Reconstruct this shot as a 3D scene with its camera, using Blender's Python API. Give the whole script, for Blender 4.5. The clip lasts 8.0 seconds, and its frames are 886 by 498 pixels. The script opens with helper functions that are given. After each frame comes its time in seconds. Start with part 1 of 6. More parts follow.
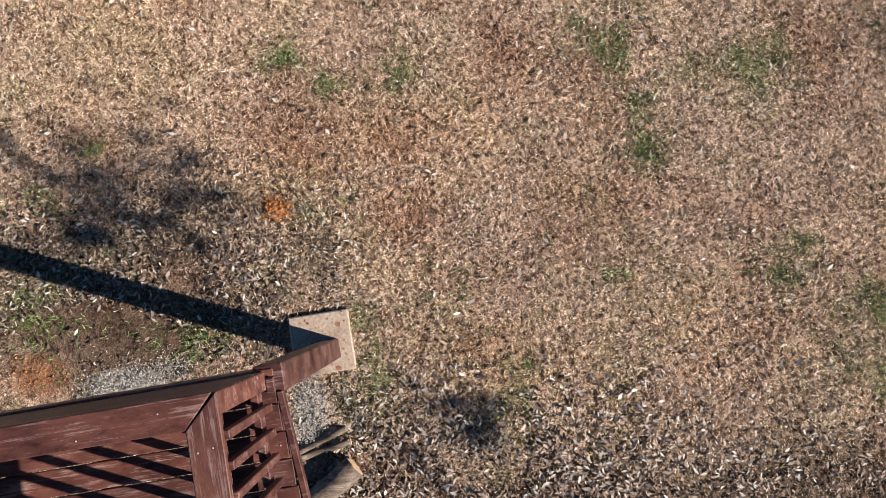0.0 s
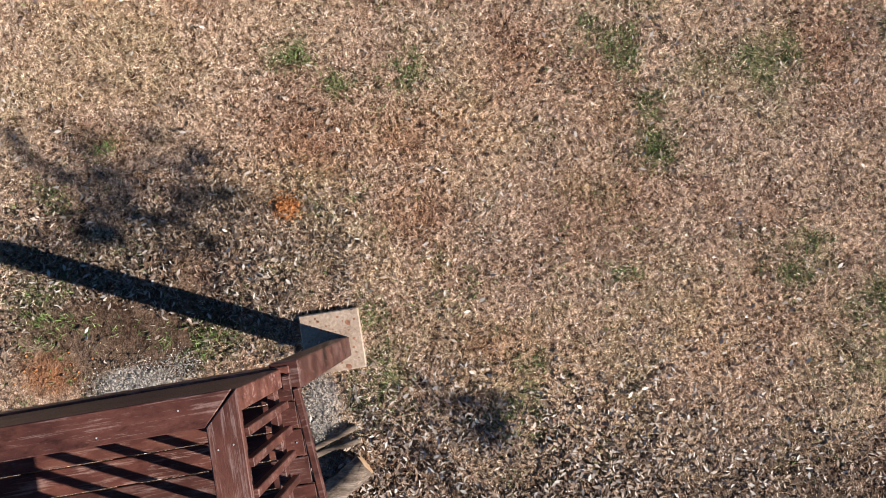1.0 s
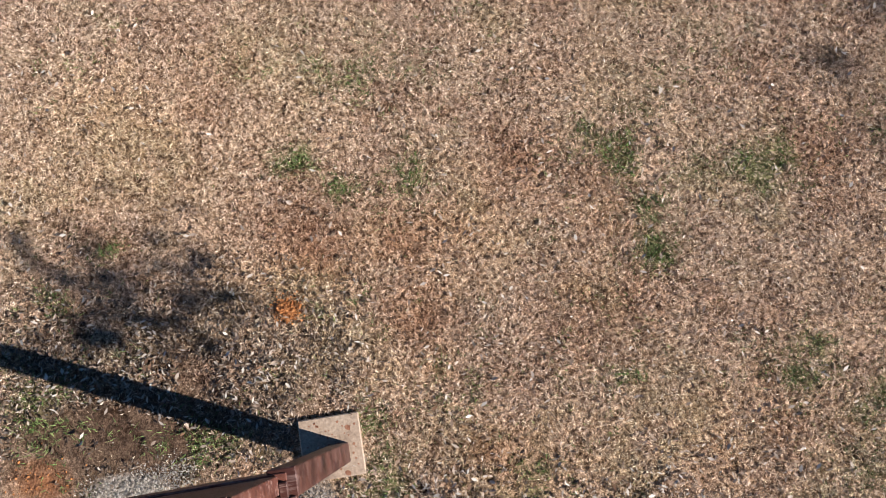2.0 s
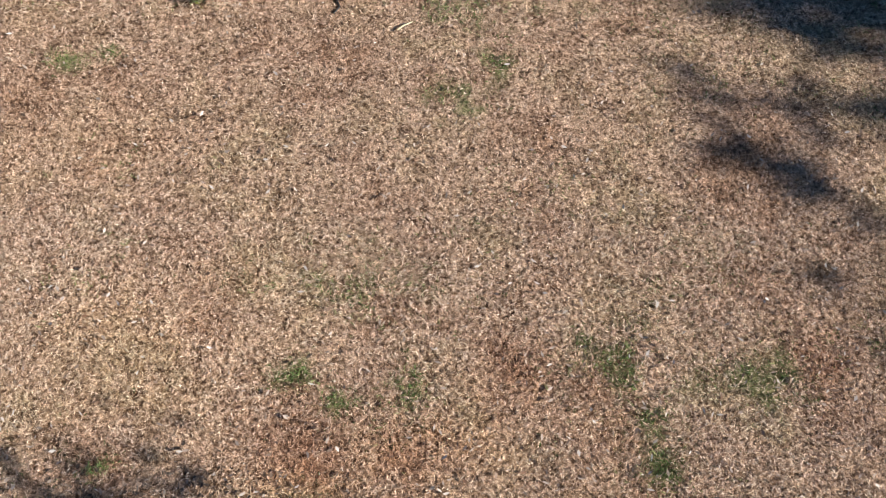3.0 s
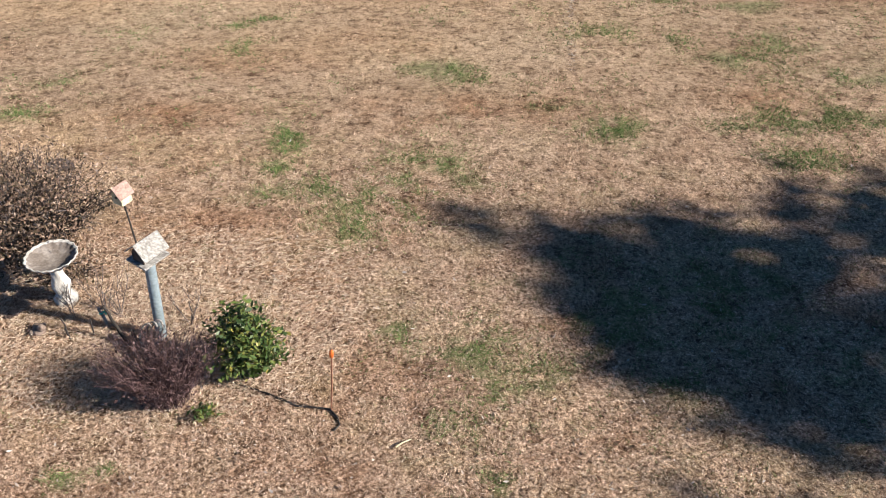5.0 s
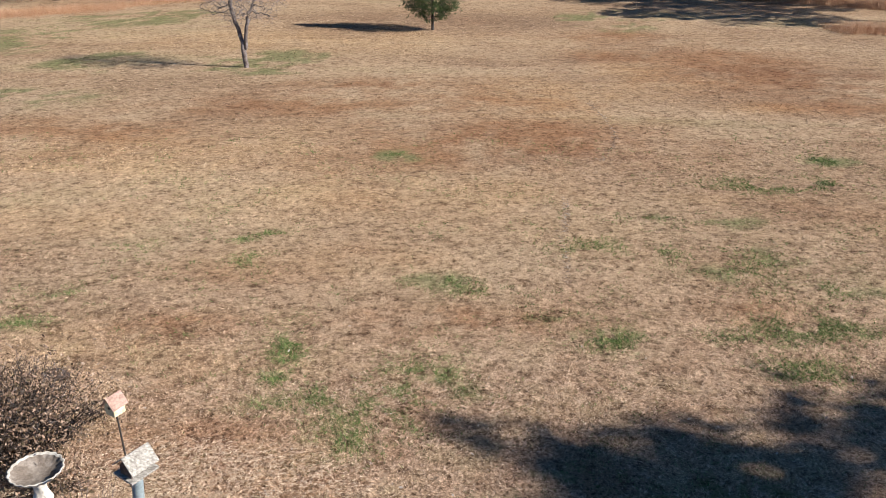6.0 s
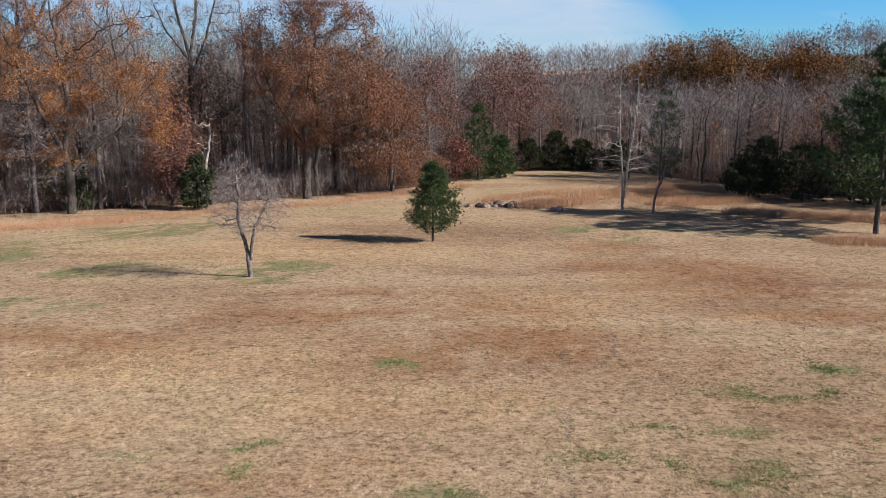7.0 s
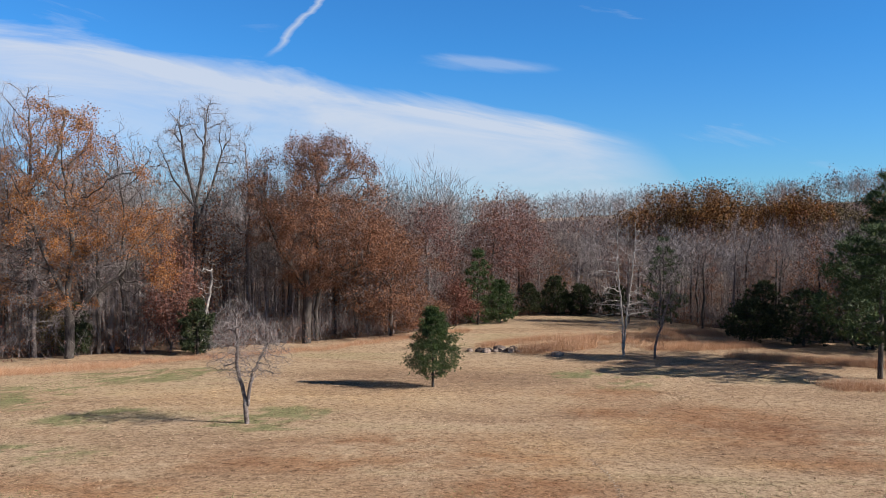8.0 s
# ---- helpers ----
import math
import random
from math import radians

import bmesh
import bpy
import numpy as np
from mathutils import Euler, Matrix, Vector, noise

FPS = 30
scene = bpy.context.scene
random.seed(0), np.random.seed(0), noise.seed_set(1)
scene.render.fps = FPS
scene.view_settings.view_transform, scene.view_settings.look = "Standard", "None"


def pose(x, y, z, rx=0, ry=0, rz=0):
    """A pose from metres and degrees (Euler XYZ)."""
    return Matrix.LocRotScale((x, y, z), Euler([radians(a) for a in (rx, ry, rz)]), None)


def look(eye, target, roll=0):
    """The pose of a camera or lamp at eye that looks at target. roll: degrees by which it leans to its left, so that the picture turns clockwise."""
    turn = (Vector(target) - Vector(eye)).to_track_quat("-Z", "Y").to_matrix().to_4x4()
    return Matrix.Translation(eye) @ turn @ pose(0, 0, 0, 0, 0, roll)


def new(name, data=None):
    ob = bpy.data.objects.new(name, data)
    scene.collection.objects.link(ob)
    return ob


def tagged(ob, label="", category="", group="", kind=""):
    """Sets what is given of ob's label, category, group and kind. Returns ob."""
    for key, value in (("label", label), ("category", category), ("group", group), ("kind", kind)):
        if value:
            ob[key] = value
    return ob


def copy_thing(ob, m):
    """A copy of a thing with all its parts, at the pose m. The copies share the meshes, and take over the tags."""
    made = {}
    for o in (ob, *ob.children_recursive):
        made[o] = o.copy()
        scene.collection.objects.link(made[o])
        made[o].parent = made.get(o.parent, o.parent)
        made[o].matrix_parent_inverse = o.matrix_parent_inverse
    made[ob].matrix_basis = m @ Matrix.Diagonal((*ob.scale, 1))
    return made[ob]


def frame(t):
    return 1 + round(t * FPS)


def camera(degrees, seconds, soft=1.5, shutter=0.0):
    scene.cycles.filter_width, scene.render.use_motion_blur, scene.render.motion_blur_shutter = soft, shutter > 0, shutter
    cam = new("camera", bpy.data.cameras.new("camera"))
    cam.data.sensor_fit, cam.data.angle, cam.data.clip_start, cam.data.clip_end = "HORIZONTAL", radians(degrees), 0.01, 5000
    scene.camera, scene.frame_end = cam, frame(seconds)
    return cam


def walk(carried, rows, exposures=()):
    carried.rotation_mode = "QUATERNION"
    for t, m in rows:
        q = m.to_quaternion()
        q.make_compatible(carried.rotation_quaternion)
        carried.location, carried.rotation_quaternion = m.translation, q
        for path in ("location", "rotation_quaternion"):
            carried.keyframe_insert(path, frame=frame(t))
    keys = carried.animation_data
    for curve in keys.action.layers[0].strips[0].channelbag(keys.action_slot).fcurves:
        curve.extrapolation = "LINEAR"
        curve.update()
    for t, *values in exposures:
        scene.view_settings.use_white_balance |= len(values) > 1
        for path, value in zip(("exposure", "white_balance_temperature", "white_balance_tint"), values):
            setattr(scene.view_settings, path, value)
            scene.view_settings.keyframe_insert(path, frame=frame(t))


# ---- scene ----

# ---------------------------------------------------------------- camera: hovers and tilts up
EYE, LENS, TILT = 6.5, 54.34, -1.72
cam = camera(LENS, 8.0, soft=0.5)
# seconds, x, y, elevation, turn to the right, lean to the right
ROWS = [
    (0.0, 0.077, 0.013, -85.28, -0.18, -0.17), (0.25, 0.045, 0.005, -85.28, -0.18, -0.17), (0.5, 0.02, 0.0, -85.28, -0.18, -0.17),
    (0.75, 0.008, 0.0, -85.28, -0.18, -0.17), (1.0, 0.0, 0.0, -85.28, -0.18, -0.17), (1.15, 0.0, 0.0, -85.27, -0.19, -0.16),
    (1.35, 0.0, 0.0, -84.87, -0.2, -0.15), (1.5, 0.0, 0.0, -84.02, -0.22, -0.13), (1.7, 0.0, 0.0, -82.17, -0.24, -0.11),
    (1.85, 0.0, 0.0, -80.27, -0.26, -0.09), (2.3, 0.0, 0.0, -74.06, -0.3, -0.06), (2.5, 0.0, 0.0, -71.3, -0.3, -0.05),
    (3.0, 0.0, 0.0, -64.39, -0.27, 0.0), (3.5, 0.0, 0.0, -57.49, -0.27, 0.08), (4.0, 0.0, 0.0, -50.68, -0.26, 0.14),
    (4.5, 0.0, 0.0, -43.89, -0.19, 0.17), (5.25, 0.0, 0.0, -33.6, -0.09, 0.1), (6.0, 0.0, 0.0, -23.31, 0.0, 0.01),
    (6.5, 0.0, 0.0, -16.41, 0.0, 0.02), (7.0, 0.0, 0.0, -9.58, 0.0, 0.02), (7.5, 0.0, 0.0, -2.805, 0.0, 0.02),
    (7.6, 0.0, 0.0, -1.43, 0.0, 0.01), (7.7, 0.0, 0.0, -0.4, 0.0, 0.0), (7.82, 0.0, 0.0, 0.0, 0.0, 0.0), (8.0, 0.0, 0.0, 0.0, 0.0, 0.0),
]
EXPOSURES = [(0.0, 1.0), (3.0, 0.93), (4.5, 1.03), (6.0, 0.94), (6.6, 0.86), (7.4, 0.83), (8.0, 0.82)]
walk(cam, [(t, pose(x, y, EYE, 90 + e + TILT) @ pose(0, 0, 0, 0, -w, 0) @ pose(0, 0, 0, 0, 0, -r)) for t, x, y, e, w, r in ROWS], EXPOSURES)

# ---------------------------------------------------------------- light: low winter sun from the right, thin high cloud
SUN_EL, SUN_SIDE = 30.0, 15.5          # elevation; degrees by which the shadows turn ahead of straight left
sd = radians(SUN_SIDE)
to_sun = Vector((math.cos(sd) * math.cos(radians(SUN_EL)), -math.sin(sd) * math.cos(radians(SUN_EL)), math.sin(radians(SUN_EL))))
sun = new("sun", bpy.data.lights.new("sun", "SUN"))
sun.data.energy, sun.data.angle, sun.data.color = 5.0, radians(0.53), (1.0, 0.94, 0.855)
sun.matrix_world = look(to_sun * 50, (0, 0, 0))


def link_math(nt, op, a, b=None, c=None, clamp=False):
    n = nt.nodes.new("ShaderNodeMath")
    n.operation, n.use_clamp = op, clamp
    for i, v in enumerate((a, b, c)):
        if v is None:
            continue
        if isinstance(v, (int, float)):
            n.inputs[i].default_value = v
        else:
            nt.links.new(v, n.inputs[i])
    return n.outputs[0]


def mix_node(nt, fac, a, b, mode="MIX"):
    m = nt.nodes.new("ShaderNodeMix")
    m.data_type, m.blend_type = "RGBA", mode
    for i, v in ((0, fac), (6, a), (7, b)):
        if isinstance(v, (int, float)):
            m.inputs[i].default_value = v
        elif isinstance(v, tuple):
            m.inputs[i].default_value = (*v, 1)
        else:
            nt.links.new(v, m.inputs[i])
    return m.outputs[2]


def build_world():
    w = bpy.data.worlds.new("sky")
    scene.world = w
    w.use_nodes = True
    nt = w.node_tree
    nt.nodes.clear()
    out = nt.nodes.new("ShaderNodeOutputWorld")
    bg = nt.nodes.new("ShaderNodeBackground")
    bg.inputs["Strength"].default_value = 0.05
    sky = nt.nodes.new("ShaderNodeTexSky")
    sky.sky_type, sky.sun_disc = "NISHITA", False
    sky.sun_elevation, sky.sun_rotation = radians(SUN_EL), math.atan2(to_sun.x, to_sun.y)
    sky.air_density, sky.dust_density, sky.ozone_density, sky.altitude = 1.0, 0.0, 1.5, 300
    geo = nt.nodes.new("ShaderNodeTexCoord")
    sep = nt.nodes.new("ShaderNodeSeparateXYZ")
    nt.links.new(geo.outputs["Generated"], sep.inputs[0])
    ay = link_math(nt, "MAXIMUM", link_math(nt, "ABSOLUTE", sep.outputs["Y"]), 0.05)
    u = link_math(nt, "DIVIDE", sep.outputs["X"], ay)
    v = link_math(nt, "DIVIDE", sep.outputs["Z"], ay)
    comb = nt.nodes.new("ShaderNodeCombineXYZ")
    slant = link_math(nt, "MULTIPLY_ADD", u, 0.17, v)
    nt.links.new(link_math(nt, "MULTIPLY", u, 3.0), comb.inputs[0])
    nt.links.new(link_math(nt, "MULTIPLY", slant, 16.0), comb.inputs[1])
    no = nt.nodes.new("ShaderNodeTexNoise")
    no.inputs["Scale"].default_value, no.inputs["Detail"].default_value, no.inputs["Roughness"].default_value = 1.3, 8.0, 0.6
    no.inputs["Distortion"].default_value = 0.6
    nt.links.new(comb.outputs[0], no.inputs["Vector"])
    fib = no.outputs["Fac"]
    # the long band of cirrus: a soft upper rim, fading towards the horizon
    rim = link_math(nt, "MULTIPLY_ADD", link_math(nt, "SUBTRACT", fib, 0.5), 0.05, 0.146)
    below = link_math(nt, "SUBTRACT", rim, slant)
    rise = link_math(nt, "DIVIDE", below, 0.022, clamp=True)
    fall = link_math(nt, "SUBTRACT", 1.0, link_math(nt, "DIVIDE", link_math(nt, "SUBTRACT", below, 0.03), 0.16, clamp=True))
    end = link_math(nt, "SUBTRACT", 1.0, link_math(nt, "DIVIDE", link_math(nt, "SUBTRACT", link_math(nt, "ADD", u, link_math(nt, "MULTIPLY", v, 0.9)), 0.23), 0.1, clamp=True))
    band = link_math(nt, "MULTIPLY", link_math(nt, "MULTIPLY", rise, fall), end)
    band = link_math(nt, "MULTIPLY", band, link_math(nt, "MULTIPLY_ADD", fib, 2.1, -0.08), clamp=True)
    # thin wisps above
    wisp = link_math(nt, "MULTIPLY", link_math(nt, "SUBTRACT", fib, 0.62), 2.2, clamp=True)
    fac = link_math(nt, "MAXIMUM", band, wisp)
    # a small streak of cirrus apart from the band
    su = link_math(nt, "POWER", link_math(nt, "DIVIDE", link_math(nt, "ABSOLUTE", link_math(nt, "SUBTRACT", u, 0.045)), 0.085), 2.0)
    sv = link_math(nt, "POWER", link_math(nt, "DIVIDE", link_math(nt, "ABSOLUTE", link_math(nt, "SUBTRACT", link_math(nt, "MULTIPLY_ADD", u, 0.06, v), 0.186)), 0.011), 2.0)
    streak = link_math(nt, "SUBTRACT", 1.0, link_math(nt, "ADD", link_math(nt, "ADD", su, sv), link_math(nt, "MULTIPLY", link_math(nt, "SUBTRACT", fib, 0.5), 3.0)), clamp=True)
    fac = link_math(nt, "MAXIMUM", fac, link_math(nt, "MULTIPLY", link_math(nt, "POWER", streak, 1.6), 0.36))
    # one old contrail
    cu = link_math(nt, "MULTIPLY_ADD", v, -0.9, link_math(nt, "ADD", u, link_math(nt, "MULTIPLY", link_math(nt, "SUBTRACT", fib, 0.5), 0.03)))
    trail = link_math(nt, "SUBTRACT", 1.0, link_math(nt, "DIVIDE", link_math(nt, "ABSOLUTE", link_math(nt, "ADD", cu, 0.372)), 0.007), clamp=True)
    start = link_math(nt, "DIVIDE", link_math(nt, "SUBTRACT", v, 0.19), 0.02, clamp=True)
    stop = link_math(nt, "DIVIDE", link_math(nt, "SUBTRACT", 0.33, v), 0.05, clamp=True)
    fac = link_math(nt, "MAXIMUM", fac, link_math(nt, "MULTIPLY", link_math(nt, "MULTIPLY", trail, start), link_math(nt, "MULTIPLY", stop, 0.75)))
    mix = nt.nodes.new("ShaderNodeMix")
    mix.data_type = "RGBA"
    nt.links.new(link_math(nt, "MULTIPLY", fac, 0.85), mix.inputs[0])
    tint = nt.nodes.new("ShaderNodeMix")
    tint.data_type, tint.blend_type = "RGBA", "MULTIPLY"
    tint.inputs[0].default_value = 1.0
    high = link_math(nt, "DIVIDE", link_math(nt, "SUBTRACT", sep.outputs["Z"], 0.3), 0.4, clamp=True)
    low = link_math(nt, "DIVIDE", sep.outputs["Z"], 0.2, clamp=True)
    near_rim = mix_node(nt, low, (0.46, 0.9, 1.52), (0.30, 0.95, 1.68))
    nt.links.new(mix_node(nt, high, near_rim, (0.32, 0.315, 0.29)), tint.inputs[7])
    nt.links.new(sky.outputs[0], tint.inputs[6])
    nt.links.new(tint.outputs[2], mix.inputs[6])
    mix.inputs[7].default_value = (7.5, 8.1, 9.2, 1)
    nt.links.new(mix.outputs[2], bg.inputs["Color"])
    nt.links.new(bg.outputs[0], out.inputs[0])


build_world()


# ---------------------------------------------------------------- materials
def ramp_node(nt, fac, stops):
    r = nt.nodes.new("ShaderNodeValToRGB")
    e = r.color_ramp.elements
    while len(e) < len(stops):
        e.new(0.5)
    for el, (p, c) in zip(e, stops):
        el.position, el.color = p, (*c, 1)
    nt.links.new(fac, r.inputs[0])
    return r.outputs[0]


def noise_node(nt, scale, detail=4.0, rough=0.6, space="Object", stretch=None, distort=0.0):
    co = nt.nodes.new("ShaderNodeTexCoord").outputs[space] if space != "Position" else nt.nodes.new("ShaderNodeNewGeometry").outputs["Position"]
    if stretch:
        m = nt.nodes.new("ShaderNodeMapping")
        m.inputs["Scale"].default_value = stretch
        nt.links.new(co, m.inputs[0])
        co = m.outputs[0]
    n = nt.nodes.new("ShaderNodeTexNoise")
    n.inputs["Scale"].default_value, n.inputs["Detail"].default_value, n.inputs["Roughness"].default_value = scale, detail, rough
    n.inputs["Distortion"].default_value = distort
    nt.links.new(co, n.inputs["Vector"])
    return n.outputs["Fac"]


def base_mat(name, rough=0.85, spec=0.3):
    m = bpy.data.materials.new(name)
    m.use_nodes = True
    b = m.node_tree.nodes["Principled BSDF"]
    b.inputs["Roughness"].default_value = rough
    b.inputs["Specular IOR Level"].default_value = spec
    return m, m.node_tree, b


def bump_to(nt, b, height, strength=0.4, distance=0.01):
    n = nt.nodes.new("ShaderNodeBump")
    n.inputs["Strength"].default_value, n.inputs["Distance"].default_value = strength, distance
    nt.links.new(height, n.inputs["Height"])
    nt.links.new(n.outputs[0], b.inputs["Normal"])


def surface_mat(name, dark, mid, light, scale=8.0, rough=0.85, spec=0.3, bump=0.4, stretch=None, fine=6.0, distance=0.01):
    """Two scales of colour variation and a fine relief."""
    m, nt, b = base_mat(name, rough, spec)
    big = noise_node(nt, scale, 5, 0.6, stretch=stretch)
    small = noise_node(nt, scale * fine, 4, 0.7, stretch=stretch)
    col = ramp_node(nt, big, [(0.3, dark), (0.5, mid), (0.72, light)])
    shade = ramp_node(nt, small, [(0.25, (0.62, 0.62, 0.62)), (0.75, (1.25, 1.25, 1.25))])
    nt.links.new(mix_node(nt, 1.0, col, shade, "MULTIPLY"), b.inputs["Base Color"])
    if bump:
        bump_to(nt, b, small, bump, distance)
    return m


# dark stops put the shade between tufts into the colour
CLUMP_SHADING = [(0.36, (0.20, 0.155, 0.13)), (0.44, (0.66, 0.61, 0.57)), (0.51, (1.05, 1.05, 1.05)), (0.62, (1.35, 1.37, 1.38))]
HUES = [(0.35, (0.80, 0.64, 0.54)), (0.42, (0.98, 0.85, 0.77)), (0.49, (1.10, 1.01, 0.93)), (0.56, (1.05, 0.97, 0.85)), (0.62, (0.93, 0.90, 0.74)), (0.69, (1.10, 1.03, 0.96))]
# what the wide patches of the lawn do to the colour of dry grass
RUDDY, STRAW = (0.76, 0.60, 0.51), (1.15, 1.11, 1.0)


def lawn_shares(nt):
    """How green, how ruddy and how straw-pale the lawn is there."""
    at = nt.nodes.new("ShaderNodeAttribute")
    at.attribute_name = "lawn"
    sp = nt.nodes.new("ShaderNodeSeparateColor")
    nt.links.new(at.outputs["Color"], sp.inputs[0])
    return sp.outputs


def lawn_hue(nt, col, ruddy, straw):
    col = mix_node(nt, ruddy, col, mix_node(nt, 1.0, col, RUDDY, "MULTIPLY"))
    return mix_node(nt, straw, col, mix_node(nt, 1.0, col, STRAW, "MULTIPLY"))


def island_mat(name, stops, rough=0.8, spec=0.2, patch=None, patch_scale=0.6, patch_mix=0.6, translucent=0.0, clump=0.0, lawn=False):
    """For joined blades, leaves and twigs: each piece its own shade, with wide patches over them."""
    m, nt, b = base_mat(name, rough, spec)
    geo = nt.nodes.new("ShaderNodeNewGeometry")
    col = ramp_node(nt, geo.outputs["Random Per Island"], stops)
    if patch:
        n = noise_node(nt, patch_scale, 4, 0.62, space="Position")
        tint = ramp_node(nt, n, patch)
        col = mix_node(nt, patch_mix, col, mix_node(nt, 1.0, col, tint, "MULTIPLY"))
    if lawn:
        green, ruddy, straw = lawn_shares(nt)
        col = lawn_hue(nt, col, ruddy, straw)
        pick = link_math(nt, "FRACT", link_math(nt, "MULTIPLY", geo.outputs["Random Per Island"], 7.3))
        some = link_math(nt, "LESS_THAN", pick, link_math(nt, "MULTIPLY", green, 0.5))
        leafy = ramp_node(nt, pick, [(0.0, (0.06, 0.10, 0.03)), (0.35, (0.14, 0.19, 0.065)), (0.8, (0.28, 0.31, 0.14))])
        col = mix_node(nt, some, col, leafy)
    # tuft shading multiplied into the blades' own colour
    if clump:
        tuft = ramp_node(nt, noise_node(nt, clump, 4, 0.75, space="Position"), CLUMP_SHADING)
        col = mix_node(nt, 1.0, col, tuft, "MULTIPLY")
    nt.links.new(col, b.inputs["Base Color"])
    if translucent:
        tr = nt.nodes.new("ShaderNodeBsdfTranslucent")
        nt.links.new(col, tr.inputs[0])
        mx = nt.nodes.new("ShaderNodeMixShader")
        mx.inputs[0].default_value = translucent
        nt.links.new(b.outputs[0], mx.inputs[1])
        nt.links.new(tr.outputs[0], mx.inputs[2])
        nt.links.new(mx.outputs[0], nt.nodes["Material Output"].inputs[0])
    return m


def stained_wood(name):
    """Red-brown deck stain, worn to grey-pink along the grain, with dark weather stains; each board its own."""
    m, nt, b = base_mat(name, 0.6, 0.22)
    info = nt.nodes.new("ShaderNodeObjectInfo")
    co = nt.nodes.new("ShaderNodeTexCoord").outputs["Object"]
    shift = nt.nodes.new("ShaderNodeVectorMath")
    shift.operation = "MULTIPLY_ADD"
    shift.inputs[1].default_value = (1, 1, 1)
    nt.links.new(co, shift.inputs[0])
    comb = nt.nodes.new("ShaderNodeCombineXYZ")
    for i in range(3):
        nt.links.new(link_math(nt, "MULTIPLY", info.outputs["Random"], 17.0 + 5 * i), comb.inputs[i])
    nt.links.new(comb.outputs[0], shift.inputs[2])

    def field(scale, detail, rough, stretch, distort=0.0):
        mp = nt.nodes.new("ShaderNodeMapping")
        mp.inputs["Scale"].default_value = stretch
        nt.links.new(shift.outputs[0], mp.inputs[0])
        n = nt.nodes.new("ShaderNodeTexNoise")
        n.inputs["Scale"].default_value, n.inputs["Detail"].default_value, n.inputs["Roughness"].default_value, n.inputs["Distortion"].default_value = scale, detail, rough, distort
        nt.links.new(mp.outputs[0], n.inputs["Vector"])
        return n.outputs["Fac"]

    big = field(3.0, 5, 0.65, (0.7, 1.6, 1.6))
    grain = field(9.0, 7, 0.75, (0.4, 8.0, 8.0), 0.5)
    patch = field(5.5, 6, 0.7, (0.8, 1.7, 1.7), 0.3)
    col = ramp_node(nt, big, [(0.32, (0.042, 0.017, 0.015)), (0.48, (0.085, 0.032, 0.026)), (0.62, (0.135, 0.054, 0.041)), (0.76, (0.19, 0.085, 0.062))])
    worn = ramp_node(nt, link_math(nt, "ADD", link_math(nt, "MULTIPLY", grain, 0.6), link_math(nt, "MULTIPLY", patch, 0.4)), [(0.52, (0, 0, 0)), (0.60, (1, 1, 1))])
    col = mix_node(nt, link_math(nt, "MULTIPLY", worn, 0.6), col, (0.33, 0.215, 0.19))
    dark = ramp_node(nt, patch, [(0.30, (0.35, 0.35, 0.36)), (0.44, (1, 1, 1))])
    col = mix_node(nt, 1.0, col, dark, "MULTIPLY")
    tone = ramp_node(nt, info.outputs["Random"], [(0.0, (0.72, 0.72, 0.74)), (1.0, (1.2, 1.15, 1.1))])
    nt.links.new(mix_node(nt, 1.0, col, tone, "MULTIPLY"), b.inputs["Base Color"])
    nt.links.new(link_math(nt, "MULTIPLY_ADD", worn, 0.3, 0.42), b.inputs["Roughness"])
    bump_to(nt, b, grain, 0.5, 0.004)
    return m


